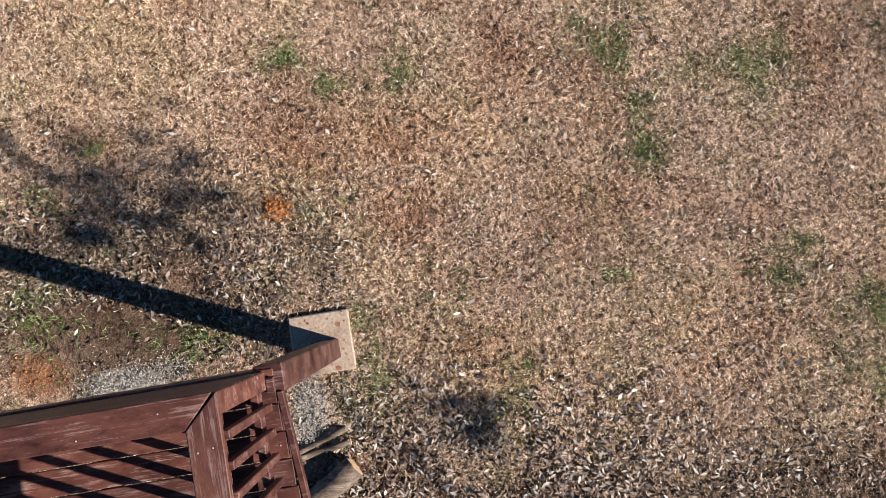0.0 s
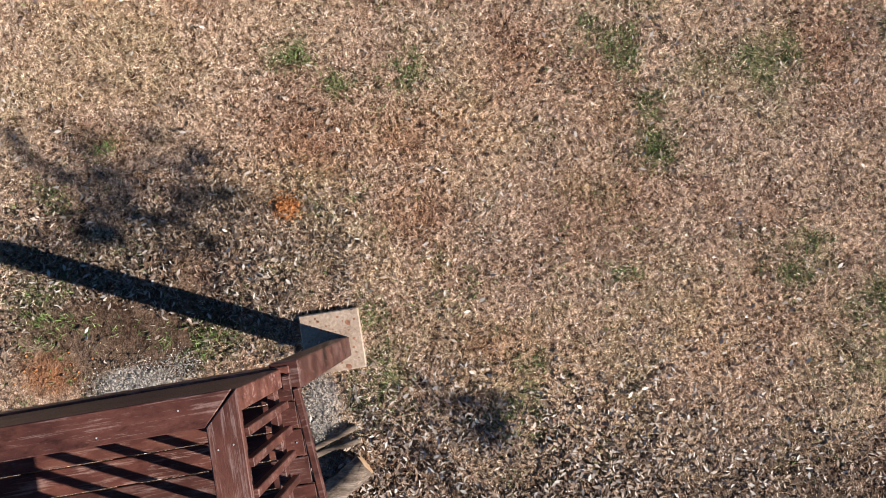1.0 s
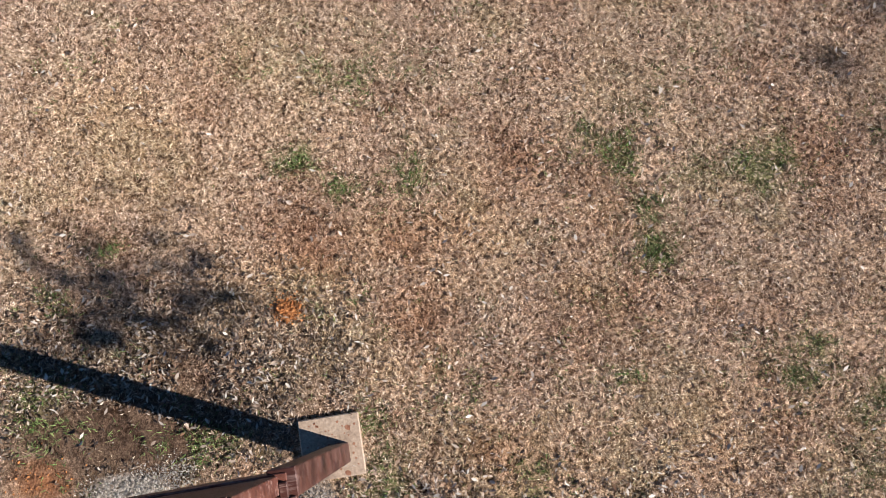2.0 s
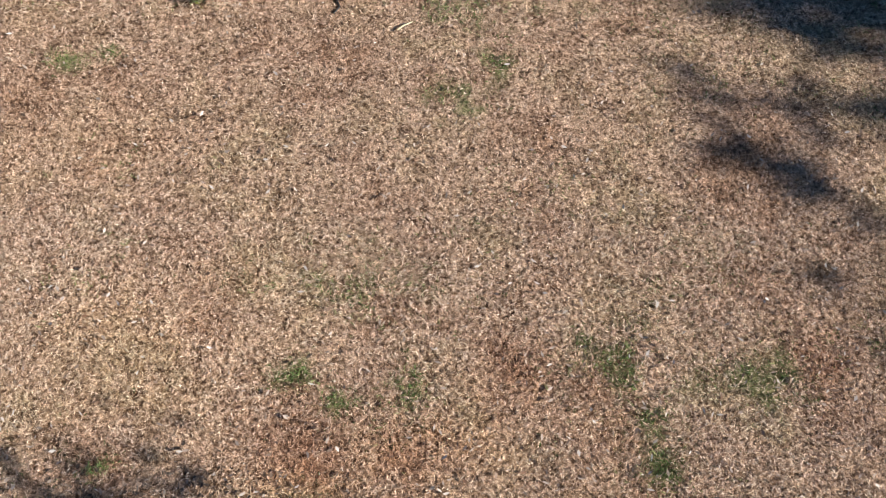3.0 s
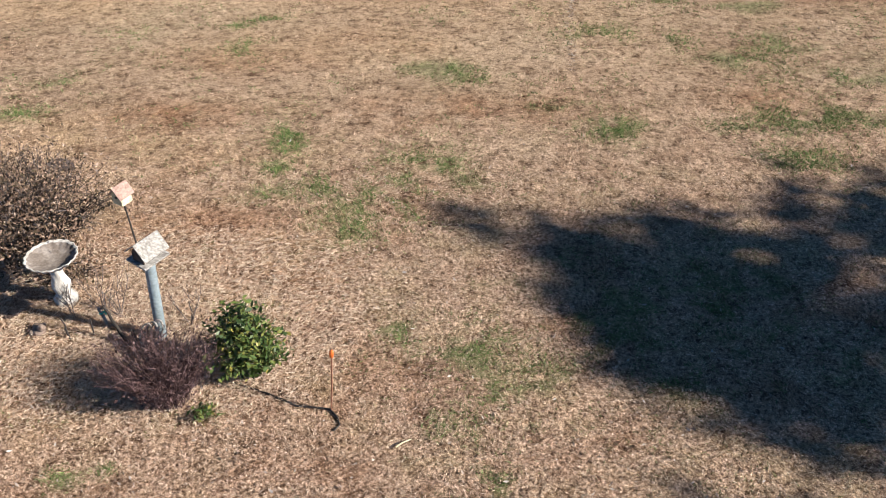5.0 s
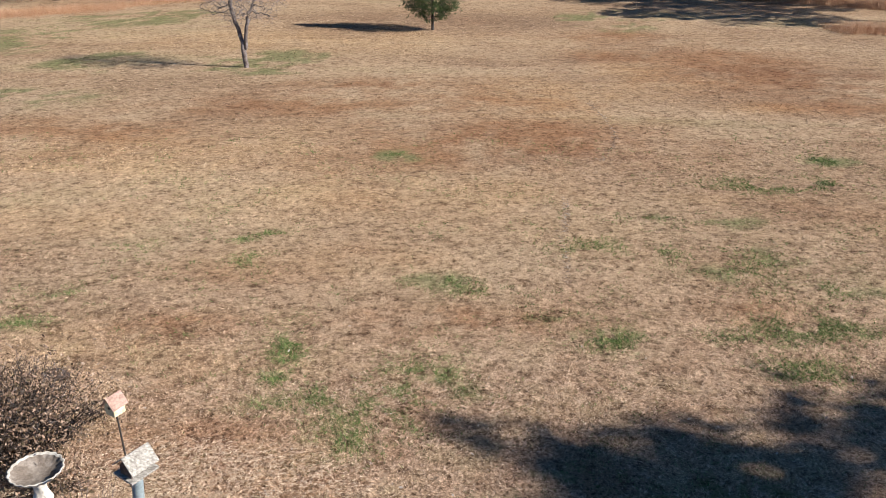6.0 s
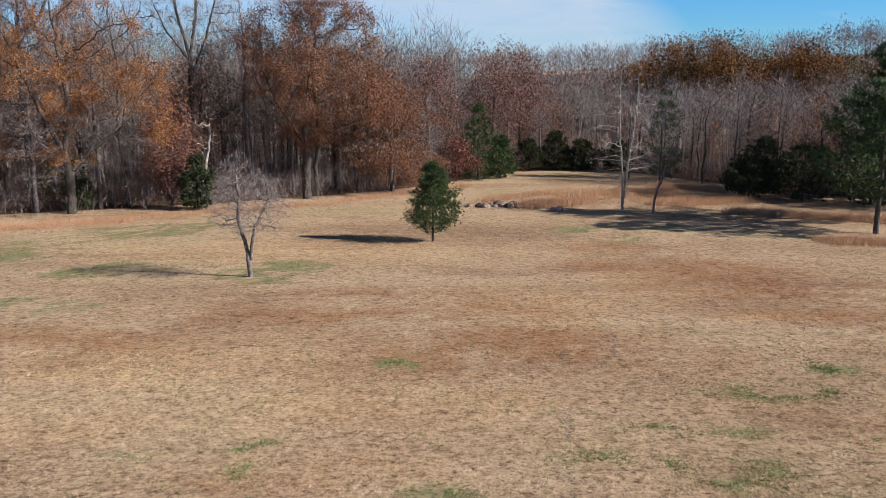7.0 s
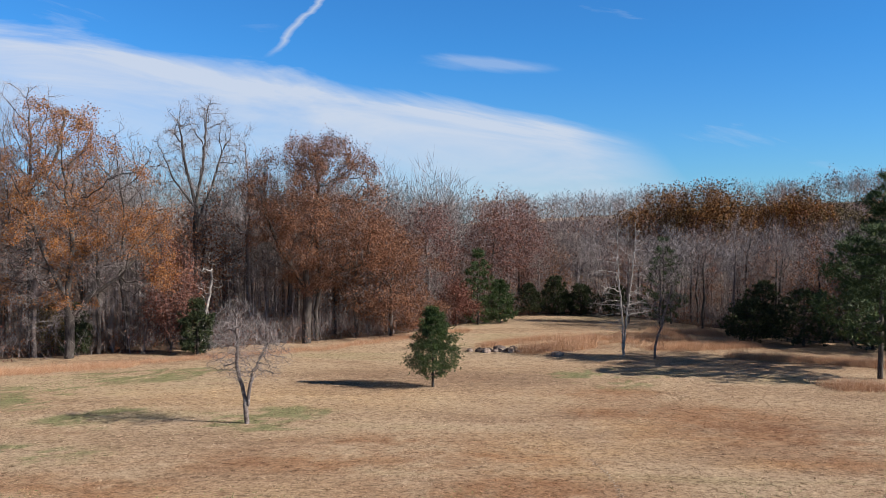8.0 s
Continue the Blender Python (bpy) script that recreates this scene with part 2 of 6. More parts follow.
def ground_mat():
    """Dormant lawn: tan far off; beside the house thatch and soil, darkened for the shade between the blades."""
    m, nt, b = base_mat("lawn_soil", 0.95, 0.1)
    wide = noise_node(nt, 0.07, 5, 0.6, space="Position", stretch=(0.8, 1.6, 1.0), distort=0.5)
    mid = noise_node(nt, 0.45, 6, 0.65, space="Position", stretch=(0.7, 1.3, 1.0), distort=0.4)
    fine = noise_node(nt, 9.0, 5, 0.75, space="Position")
    tiny = noise_node(nt, 45.0, 4, 0.75, space="Position")
    col = ramp_node(nt, wide, [(0.36, (0.27, 0.187, 0.127)), (0.45, (0.34, 0.243, 0.163)), (0.56, (0.40, 0.30, 0.206)), (0.66, (0.34, 0.274, 0.172))])
    soil = ramp_node(nt, mid, [(0.32, (1, 1, 1)), (0.46, (0, 0, 0))])
    col = mix_node(nt, link_math(nt, "MULTIPLY", soil, 0.4), col, (0.25, 0.145, 0.092))
    sep = nt.nodes.new("ShaderNodeSeparateXYZ")
    nt.links.new(nt.nodes.new("ShaderNodeNewGeometry").outputs["Position"], sep.inputs[0])

    def worn_area(cx, cy, rx, ry):
        dx = link_math(nt, "POWER", link_math(nt, "DIVIDE", link_math(nt, "ABSOLUTE", link_math(nt, "SUBTRACT", sep.outputs["X"], cx)), rx), 2.0)
        dy = link_math(nt, "POWER", link_math(nt, "DIVIDE", link_math(nt, "ABSOLUTE", link_math(nt, "SUBTRACT", sep.outputs["Y"], cy)), ry), 2.0)
        r = link_math(nt, "ADD", link_math(nt, "ADD", dx, dy), link_math(nt, "MULTIPLY", link_math(nt, "SUBTRACT", mid, 0.5), 3.0))
        return link_math(nt, "SUBTRACT", 1.0, link_math(nt, "DIVIDE", r, 1.3), clamp=True)

    green_w, ruddy, straw = lawn_shares(nt)
    bare = [worn_area(0.6, -1.75, 2.4, 0.75), worn_area(-2.3, 0.1, 1.5, 0.75), worn_area(3.0, -1.5, 1.2, 0.6)]
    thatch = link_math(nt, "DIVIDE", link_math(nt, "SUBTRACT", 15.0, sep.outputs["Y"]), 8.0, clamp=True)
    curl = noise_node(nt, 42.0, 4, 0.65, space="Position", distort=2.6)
    # the dark stop paints shaded gaps among the fibres
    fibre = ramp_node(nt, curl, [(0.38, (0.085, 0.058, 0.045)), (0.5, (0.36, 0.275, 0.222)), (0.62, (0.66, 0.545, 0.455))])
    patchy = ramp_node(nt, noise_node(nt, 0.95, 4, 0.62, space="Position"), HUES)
    tuft = ramp_node(nt, noise_node(nt, 23.0, 4, 0.75, space="Position"), CLUMP_SHADING)
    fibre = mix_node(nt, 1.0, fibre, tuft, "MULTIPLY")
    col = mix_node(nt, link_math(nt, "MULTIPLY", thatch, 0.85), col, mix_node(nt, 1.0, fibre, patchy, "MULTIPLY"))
    col = lawn_hue(nt, col, ruddy, straw)
    tufty = noise_node(nt, 6.0, 6, 0.8, space="Position")
    sprout = ramp_node(nt, link_math(nt, "ADD", link_math(nt, "MULTIPLY", green_w, 0.5), tufty), [(0.62, (0, 0, 0)), (0.82, (1, 1, 1))])
    col = mix_node(nt, link_math(nt, "MULTIPLY", sprout, link_math(nt, "MULTIPLY", green_w, 0.85, clamp=True)), col, (0.17, 0.18, 0.085))
    for area in bare:
        col = mix_node(nt, link_math(nt, "MULTIPLY", area, 0.85), col, mix_node(nt, 1.0, fibre, (0.25, 0.215, 0.195), "MULTIPLY"))
    col = mix_node(nt, link_math(nt, "MULTIPLY", worn_area(-2.4, -0.35, 0.9, 0.4), 0.7), col, (0.105, 0.066, 0.047))
    col = mix_node(nt, link_math(nt, "MULTIPLY", worn_area(-2.98, -0.62, 0.24, 0.17), 0.8), col, (0.24, 0.10, 0.047))
    col = mix_node(nt, link_math(nt, "MULTIPLY", worn_area(-1.2, 0.66, 0.1, 0.09), 0.9), col, (0.55, 0.23, 0.085))
    for cx, cy, rx, ry in ((-2.3, -0.68, 0.3, 0.12), (-0.92, -0.95, 0.14, 0.36)):
        col = mix_node(nt, link_math(nt, "MULTIPLY", worn_area(cx, cy, rx, ry), 0.9), col, (0.50, 0.465, 0.43))
    # dark flecks and hollows: shading of small relief put into the colour
    fleck = noise_node(nt, 3.2, 7, 0.82, space="Position")
    col = mix_node(nt, 1.0, col, ramp_node(nt, fleck, [(0.36, (0.36, 0.30, 0.26)), (0.46, (0.92, 0.90, 0.88)), (0.64, (1.32, 1.32, 1.32))]), "MULTIPLY")
    col = mix_node(nt, 1.0, col, ramp_node(nt, fine, [(0.33, (0.38, 0.34, 0.31)), (0.47, (0.98, 0.97, 0.96)), (0.68, (1.36, 1.36, 1.36))]), "MULTIPLY")
    col = mix_node(nt, 1.0, col, ramp_node(nt, tiny, [(0.3, (0.6, 0.58, 0.55)), (0.7, (1.25, 1.25, 1.25))]), "MULTIPLY")
    nt.links.new(col, b.inputs["Base Color"])
    bump_to(nt, b, link_math(nt, "ADD", fine, link_math(nt, "MULTIPLY", tiny, 0.4)), 0.9, 0.06)
    return m


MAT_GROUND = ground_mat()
MAT_DECK = stained_wood("red_brown_stain")
MAT_BARK = surface_mat("grey_brown_bark", (0.035, 0.029, 0.026), (0.07, 0.059, 0.053), (0.13, 0.115, 0.107), 3.0, 0.95, 0.1, 0.6, (2.5, 2.5, 0.6), 7.0, 0.03)
MAT_PALE_BARK = surface_mat("pale_bark", (0.13, 0.112, 0.10), (0.30, 0.27, 0.25), (0.48, 0.45, 0.42), 3.0, 0.9, 0.15, 0.4, None, 5.0, 0.02)
MAT_CHERRY_BARK = surface_mat("ashen_bark", (0.08, 0.06, 0.053), (0.155, 0.125, 0.115), (0.29, 0.255, 0.245), 6.0, 0.9, 0.15, 0.5, None, 5.0, 0.02)
MAT_CONCRETE = surface_mat("weathered_concrete", (0.27, 0.19, 0.14), (0.37, 0.275, 0.21), (0.45, 0.35, 0.275), 5.0, 0.9, 0.2, 0.3, None, 8.0, 0.004)
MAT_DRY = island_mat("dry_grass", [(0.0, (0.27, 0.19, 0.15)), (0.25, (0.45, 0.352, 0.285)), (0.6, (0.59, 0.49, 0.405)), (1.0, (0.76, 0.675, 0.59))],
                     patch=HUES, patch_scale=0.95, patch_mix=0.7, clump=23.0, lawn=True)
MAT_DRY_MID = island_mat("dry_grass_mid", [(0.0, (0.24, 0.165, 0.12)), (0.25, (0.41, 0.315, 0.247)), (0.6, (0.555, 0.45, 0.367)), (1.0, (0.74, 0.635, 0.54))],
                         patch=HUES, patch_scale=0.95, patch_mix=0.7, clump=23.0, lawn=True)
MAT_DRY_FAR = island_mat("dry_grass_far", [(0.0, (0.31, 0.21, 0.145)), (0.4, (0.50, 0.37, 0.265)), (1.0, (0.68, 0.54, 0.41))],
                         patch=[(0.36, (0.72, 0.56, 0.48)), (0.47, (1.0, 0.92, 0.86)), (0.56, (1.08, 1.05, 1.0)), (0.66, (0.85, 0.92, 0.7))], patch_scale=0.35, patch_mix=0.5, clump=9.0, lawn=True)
MAT_GREEN = island_mat("green_grass", [(0.0, (0.05, 0.095, 0.025)), (0.5, (0.135, 0.20, 0.062)), (1.0, (0.28, 0.33, 0.13))])
MAT_LEAF = island_mat("fallen_leaves", [(0.0, (0.16, 0.085, 0.05)), (0.4, (0.25, 0.175, 0.13)), (0.75, (0.36, 0.295, 0.25)), (1.0, (0.56, 0.51, 0.465))], 0.7, 0.3)
# brown litter, its dark tones also standing in for shade on the ground
MAT_DARK_LEAF = island_mat("dark_shaded_leaves", [(0.0, (0.045, 0.03, 0.021)), (0.5, (0.115, 0.08, 0.057)), (0.85, (0.23, 0.175, 0.135)), (1.0, (0.45, 0.385, 0.33))], 0.7, 0.3)
MAT_STRAW = island_mat("bed_straw", [(0.0, (0.33, 0.20, 0.14)), (0.4, (0.56, 0.415, 0.305)), (1.0, (0.82, 0.68, 0.53))])
MAT_TALL = island_mat("tall_dry_grass", [(0.0, (0.27, 0.14, 0.08)), (0.5, (0.44, 0.25, 0.145)), (1.0, (0.58, 0.39, 0.26))])
MAT_GRAVEL = island_mat("pale_gravel", [(0.0, (0.20, 0.175, 0.155)), (0.5, (0.32, 0.285, 0.255)), (1.0, (0.47, 0.43, 0.395))], 0.9)
MAT_TWIG = island_mat("bare_twigs", [(0.0, (0.08, 0.064, 0.061)), (0.5, (0.165, 0.137, 0.132)), (1.0, (0.28, 0.245, 0.24))], 0.9)
MAT_ASH_TWIG = island_mat("ashen_twigs", [(0.0, (0.13, 0.11, 0.107)), (0.5, (0.245, 0.213, 0.212)), (1.0, (0.38, 0.35, 0.345))], 0.9)
MAT_PINK_TWIG = island_mat("reddish_twigs", [(0.0, (0.10, 0.072, 0.068)), (0.5, (0.195, 0.15, 0.145)), (1.0, (0.31, 0.255, 0.25))], 0.9)
MAT_RUST = island_mat("rust_oak_leaves", [(0.0, (0.09, 0.04, 0.024)), (0.5, (0.19, 0.085, 0.048)), (1.0, (0.29, 0.145, 0.08))], translucent=0.2)
MAT_ORANGE = island_mat("orange_leaves", [(0.0, (0.13, 0.05, 0.02)), (0.5, (0.28, 0.112, 0.036)), (1.0, (0.40, 0.18, 0.055))], translucent=0.2)
MAT_FAR_OAK = island_mat("distant_autumn_leaves", [(0.0, (0.06, 0.033, 0.016)), (0.5, (0.15, 0.08, 0.03)), (1.0, (0.27, 0.15, 0.05))], 0.8,
                         patch=[(0.38, (0.42, 0.5, 0.5)), (0.5, (0.9, 0.75, 0.6)), (0.62, (1.35, 1.0, 0.6))], patch_scale=0.13, patch_mix=1.0)
MAT_RED = island_mat("dull_red_leaves", [(0.0, (0.09, 0.035, 0.028)), (0.5, (0.17, 0.07, 0.052)), (1.0, (0.25, 0.125, 0.09))], translucent=0.2)
MAT_NEEDLE = island_mat("pine_needles", [(0.0, (0.012, 0.028, 0.008)), (0.5, (0.032, 0.062, 0.016)), (1.0, (0.085, 0.115, 0.03))], 0.6, 0.3)
MAT_CEDAR = island_mat("cedar_foliage", [(0.0, (0.012, 0.02, 0.01)), (0.5, (0.03, 0.042, 0.018)), (1.0, (0.07, 0.075, 0.03))], 0.8)
MAT_OLIVE_CROWN = island_mat("olive_brown_crowns", [(0.0, (0.04, 0.035, 0.016)), (0.5, (0.11, 0.08, 0.032)), (1.0, (0.19, 0.125, 0.045))], 0.8)
MAT_HOLLY = island_mat("glossy_leaves", [(0.0, (0.03, 0.06, 0.018)), (0.5, (0.09, 0.135, 0.035)), (0.85, (0.19, 0.22, 0.06)), (1.0, (0.36, 0.29, 0.07))], 0.45, 0.35, translucent=0.2)
MAT_OLIVE = island_mat("faded_shrub_leaves", [(0.0, (0.07, 0.055, 0.032)), (0.4, (0.17, 0.112, 0.08)), (0.8, (0.27, 0.185, 0.14)), (1.0, (0.36, 0.275, 0.215))], 0.9, 0.05)
MAT_PURPLE = island_mat("purple_stems", [(0.0, (0.035, 0.018, 0.018)), (0.5, (0.09, 0.05, 0.048)), (1.0, (0.20, 0.13, 0.127))], 0.8)
MAT_STONE = surface_mat("cast_stone", (0.34, 0.31, 0.27), (0.52, 0.485, 0.44), (0.66, 0.63, 0.58), 7.0, 0.85, 0.2, 0.4, None, 6.0, 0.004)
MAT_BASIN = surface_mat("stained_basin", (0.12, 0.095, 0.08), (0.20, 0.165, 0.14), (0.34, 0.30, 0.27), 6.0, 0.8, 0.3, 0.3, None, 6.0, 0.003)
MAT_PIPE = surface_mat("grey_pipe", (0.17, 0.21, 0.23), (0.24, 0.29, 0.31), (0.31, 0.36, 0.38), 4.0, 0.5, 0.4, 0.1, None, 6.0, 0.002)
MAT_OLD_WOOD = surface_mat("weathered_board", (0.13, 0.115, 0.10), (0.30, 0.28, 0.255), (0.52, 0.50, 0.47), 14.0, 0.85, 0.2, 0.4, (1.0, 4.0, 4.0), 4.0, 0.003)
MAT_DARK_WOOD = surface_mat("dark_board", (0.05, 0.035, 0.03), (0.09, 0.065, 0.055), (0.15, 0.115, 0.095), 9.0, 0.8, 0.2, 0.3, None, 4.0, 0.003)
MAT_ROOF_RED = surface_mat("faded_red_roof", (0.25, 0.155, 0.125), (0.34, 0.225, 0.185), (0.42, 0.30, 0.255), 9.0, 0.8, 0.2, 0.3, None, 4.0, 0.003)
MAT_CREAM = surface_mat("cream_paint", (0.5, 0.42, 0.26), (0.66, 0.58, 0.38), (0.75, 0.70, 0.55), 9.0, 0.7, 0.3, 0.1, None, 4.0, 0.002)
MAT_ORANGE_PLASTIC = surface_mat("orange_plastic", (0.60, 0.12, 0.02), (0.75, 0.17, 0.03), (0.8, 0.24, 0.06), 9.0, 0.5, 0.4, 0.0)
MAT_STAKE = surface_mat("rusty_stake", (0.16, 0.065, 0.04), (0.26, 0.115, 0.07), (0.34, 0.18, 0.115), 9.0, 0.8, 0.3, 0.2)
MAT_HOSE = surface_mat("black_hose", (0.012, 0.01, 0.01), (0.025, 0.022, 0.02), (0.05, 0.045, 0.04), 9.0, 0.5, 0.4, 0.0)
MAT_TEAL = surface_mat("teal_ribbon", (0.02, 0.28, 0.22), (0.04, 0.40, 0.32), (0.1, 0.5, 0.42), 9.0, 0.6, 0.3, 0.0)
MAT_CLAY = surface_mat("orange_clay", (0.36, 0.14, 0.055), (0.56, 0.23, 0.085), (0.68, 0.33, 0.15), 12.0, 0.95, 0.1, 0.8, None, 5.0, 0.02)
MAT_LOG = surface_mat("split_log", (0.06, 0.045, 0.035), (0.15, 0.11, 0.085), (0.27, 0.215, 0.17), 5.0, 0.9, 0.2, 0.6, (0.6, 5.0, 5.0), 4.0, 0.006)
MAT_CUT = surface_mat("cut_wood", (0.36, 0.20, 0.10), (0.55, 0.36, 0.22), (0.68, 0.50, 0.34), 9.0, 0.9, 0.2, 0.3)
MAT_PINK_ROCK = surface_mat("field_rock", (0.13, 0.09, 0.07), (0.25, 0.185, 0.15), (0.40, 0.32, 0.27), 2.0, 0.9, 0.2, 0.6, None, 6.0, 0.03)
MAT_LITTER = surface_mat("woodland_litter", (0.055, 0.035, 0.024), (0.10, 0.065, 0.045), (0.17, 0.11, 0.075), 0.8, 0.95, 0.1, 0.6, None, 9.0, 0.05)
MAT_METAL = surface_mat("dull_screw", (0.25, 0.25, 0.25), (0.4, 0.4, 0.4), (0.55, 0.55, 0.55), 9.0, 0.4, 0.5, 0.0)


# ---------------------------------------------------------------- mesh helpers
def put_parent(ob, parent):
    if parent:
        ob.parent = parent
    return ob


def tri_mesh(name, v, f, material, smooth=False):
    """A mesh of triangles or of quads out of arrays."""
    v, f = np.asarray(v, dtype=np.float32), np.asarray(f, dtype=np.int32)
    me = bpy.data.meshes.new(name)
    k = f.shape[1]
    me.vertices.add(len(v))
    me.vertices.foreach_set("co", v.ravel())
    me.loops.add(f.size)
    me.loops.foreach_set("vertex_index", f.ravel())
    me.polygons.add(len(f))
    me.polygons.foreach_set("loop_start", np.arange(0, f.size, k, dtype=np.int32))
    if smooth:
        me.polygons.foreach_set("use_smooth", np.ones(len(f), dtype=bool))
    me.update(calc_edges=True)
    me.materials.append(material)
    return me


def part(name, bm, material, parent=None, label="", smooth=False):
    if isinstance(bm, bmesh.types.BMesh):
        me = bpy.data.meshes.new(name)
        bm.normal_update()
        bm.to_mesh(me)
        bm.free()
        me.materials.append(material)
        if smooth:
            me.polygons.foreach_set("use_smooth", np.ones(len(me.polygons), dtype=bool))
    else:
        me = bm
    ob = put_parent(new(name, me), parent)
    if name in ("branchwork", "crown", "foliage"):
        ob["kind"] = "stuff"
    if label:
        ob["label"] = label
    return ob


def thing(name, label, category, m=None, group="", kind=""):
    ob = tagged(new(name), label, category, group, kind)
    ob.empty_display_size = 0.1
    if m is not None:
        ob.matrix_world = m
    return ob


def box(x0, x1, y0, y1, z0, z1, bevel=0.004, bm=None):
    own = bm is None
    bm = bm or bmesh.new()
    r = bmesh.ops.create_cube(bm, size=1.0)
    bmesh.ops.transform(bm, verts=r["verts"], matrix=Matrix.Translation(((x0 + x1) / 2, (y0 + y1) / 2, (z0 + z1) / 2)) @ Matrix.Diagonal((x1 - x0, y1 - y0, z1 - z0, 1)))
    if bevel and own:
        bmesh.ops.bevel(bm, geom=bm.edges[:], offset=bevel, segments=1, affect="EDGES")
    return bm


def lathe(profile, n=32, wave=None):
    """A turned shape from (radius, height) pairs; wave(angle, k) scales the radius."""
    v, f = [], []
    for k, (r, z) in enumerate(profile):
        for i in range(n):
            a = 2 * math.pi * i / n
            s = wave(a, k) if wave else 1.0
            v.append((r * s * math.cos(a), r * s * math.sin(a), z))
    for k in range(len(profile) - 1):
        for i in range(n):
            j = (i + 1) % n
            f.append((k * n + i, k * n + j, (k + 1) * n + j, (k + 1) * n + i))
    return np.array(v), np.array(f)


def tubes(lines):
    """Tapered tubes round polylines [(points, radii, sides)], joined; quads."""
    V, F, base = [], [], 0
    for pts, rad, n in lines:
        pts = np.asarray(pts, float)
        rad = np.asarray(rad, float)
        d = np.gradient(pts, axis=0)
        d /= np.linalg.norm(d, axis=1)[:, None] + 1e-9
        ref = np.where(np.abs(d[:, 2:3]) > 0.9, np.array([[1.0, 0, 0]]), np.array([[0, 0, 1.0]]))
        a = np.cross(d, ref)
        a /= np.linalg.norm(a, axis=1)[:, None] + 1e-9
        b = np.cross(d, a)
        ang = np.arange(n) * 2 * np.pi / n
        ring = pts[:, None, :] + rad[:, None, None] * (np.cos(ang)[None, :, None] * a[:, None, :] + np.sin(ang)[None, :, None] * b[:, None, :])
        V.append(ring.reshape(-1, 3))
        m = len(pts)
        i, j = np.meshgrid(np.arange(m - 1), np.arange(n), indexing="ij")
        q = np.stack([i * n + j, i * n + (j + 1) % n, (i + 1) * n + (j + 1) % n, (i + 1) * n + j], -1).reshape(-1, 4)
        F.append(q + base)
        base += m * n
    return np.concatenate(V), np.concatenate(F)


def slivers(p, d, length, width, rng, droop=0.0):
    """One thin triangle a twig or blade: from p along d."""
    n = len(p)
    side = np.cross(d, rng.normal(size=(n, 3)))
    side /= np.linalg.norm(side, axis=1)[:, None] + 1e-9
    v = np.empty((n, 3, 3))
    v[:, 0] = p - side * width[:, None] / 2
    v[:, 1] = p + side * width[:, None] / 2
    v[:, 2] = p + d * length[:, None]
    v[:, 2, 2] -= droop * length
    return v.reshape(-1, 3), np.arange(3 * n).reshape(-1, 3)


def bent_blades(p, d, length, width, rng):
    """A blade of two triangles: pointed at both ends, widest and kinked in the middle."""
    n = len(p)
    side = np.cross(d, rng.normal(size=(n, 3)))
    side /= np.linalg.norm(side, axis=1)[:, None] + 1e-9
    mid = p + d * length[:, None] * 0.5 + rng.normal(size=(n, 3)) * np.array((1, 1, 0.5)) * length[:, None] * 0.12
    v = np.stack([p, mid - side * width[:, None] / 2, mid + side * width[:, None] / 2, p + d * length[:, None] * 0.95 - np.array((0, 0, 0.12)) * length[:, None]], 1)
    f = np.array([[0, 1, 2], [1, 3, 2]])[None] + 4 * np.arange(n)[:, None, None]
    return v.reshape(-1, 3), f.reshape(-1, 3)


def leaf_quads(p, size, rng, flat=0.0, long=1.6):
    """Leaf-like kites, turned at random (flat: how far they lie level)."""
    n = len(p)
    nrm = rng.normal(size=(n, 3))
    nrm[:, 2] += flat * 3
    nrm /= np.linalg.norm(nrm, axis=1)[:, None]
    a = np.cross(nrm, rng.normal(size=(n, 3)))
    a /= np.linalg.norm(a, axis=1)[:, None] + 1e-9
    b = np.cross(nrm, a)
    s = (size * rng.uniform(0.6, 1.4, n))[:, None]
    v = np.empty((n, 4, 3))
    v[:, 0] = p - a * s * long / 2
    v[:, 1] = p + b * s / 2 + nrm * s * 0.15
    v[:, 2] = p + a * s * long / 2
    v[:, 3] = p - b * s / 2 + nrm * s * 0.15
    return v.reshape(-1, 3), np.arange(4 * n).reshape(-1, 4)


def curled_leaves(p, size, rng, flat=0.3):
    """Dry leaves: a strip of two bent quads, its tip and edges curled up."""
    n = len(p)
    a = rng.normal(size=(n, 3)) * np.array((1, 1, flat))
    a /= np.linalg.norm(a, axis=1)[:, None]
    up = rng.normal(size=(n, 3)) * 0.5 + np.array((0, 0, 1.0))
    b = np.cross(up, a)
    b /= np.linalg.norm(b, axis=1)[:, None] + 1e-9
    up = np.cross(a, b)
    s = (size * rng.uniform(0.5, 1.3, n))[:, None]
    w = s * rng.uniform(0.22, 0.5, n)[:, None]
    curl = s * rng.uniform(0.1, 0.6, n)[:, None]
    v = np.empty((n, 6, 3))
    v[:, 0], v[:, 1] = p - a * s - b * w * 0.2 + up * curl * 0.6, p - a * s + b * w * 0.2 + up * curl * 0.6
    v[:, 2], v[:, 3] = p - b * w + up * w * 0.6, p + b * w + up * w * 0.3
    v[:, 4], v[:, 5] = p + a * s * 0.9 - b * w * 0.3 + up * curl, p + a * s * 0.9 + b * w * 0.15 + up * curl * 1.2
    f = np.array([[0, 1, 3, 2], [2, 3, 5, 4]])[None] + 6 * np.arange(n)[:, None, None]
    return v.reshape(-1, 3), f.reshape(-1, 4)


def unit(v):
    return v / (np.linalg.norm(v, axis=-1, keepdims=True) + 1e-9)


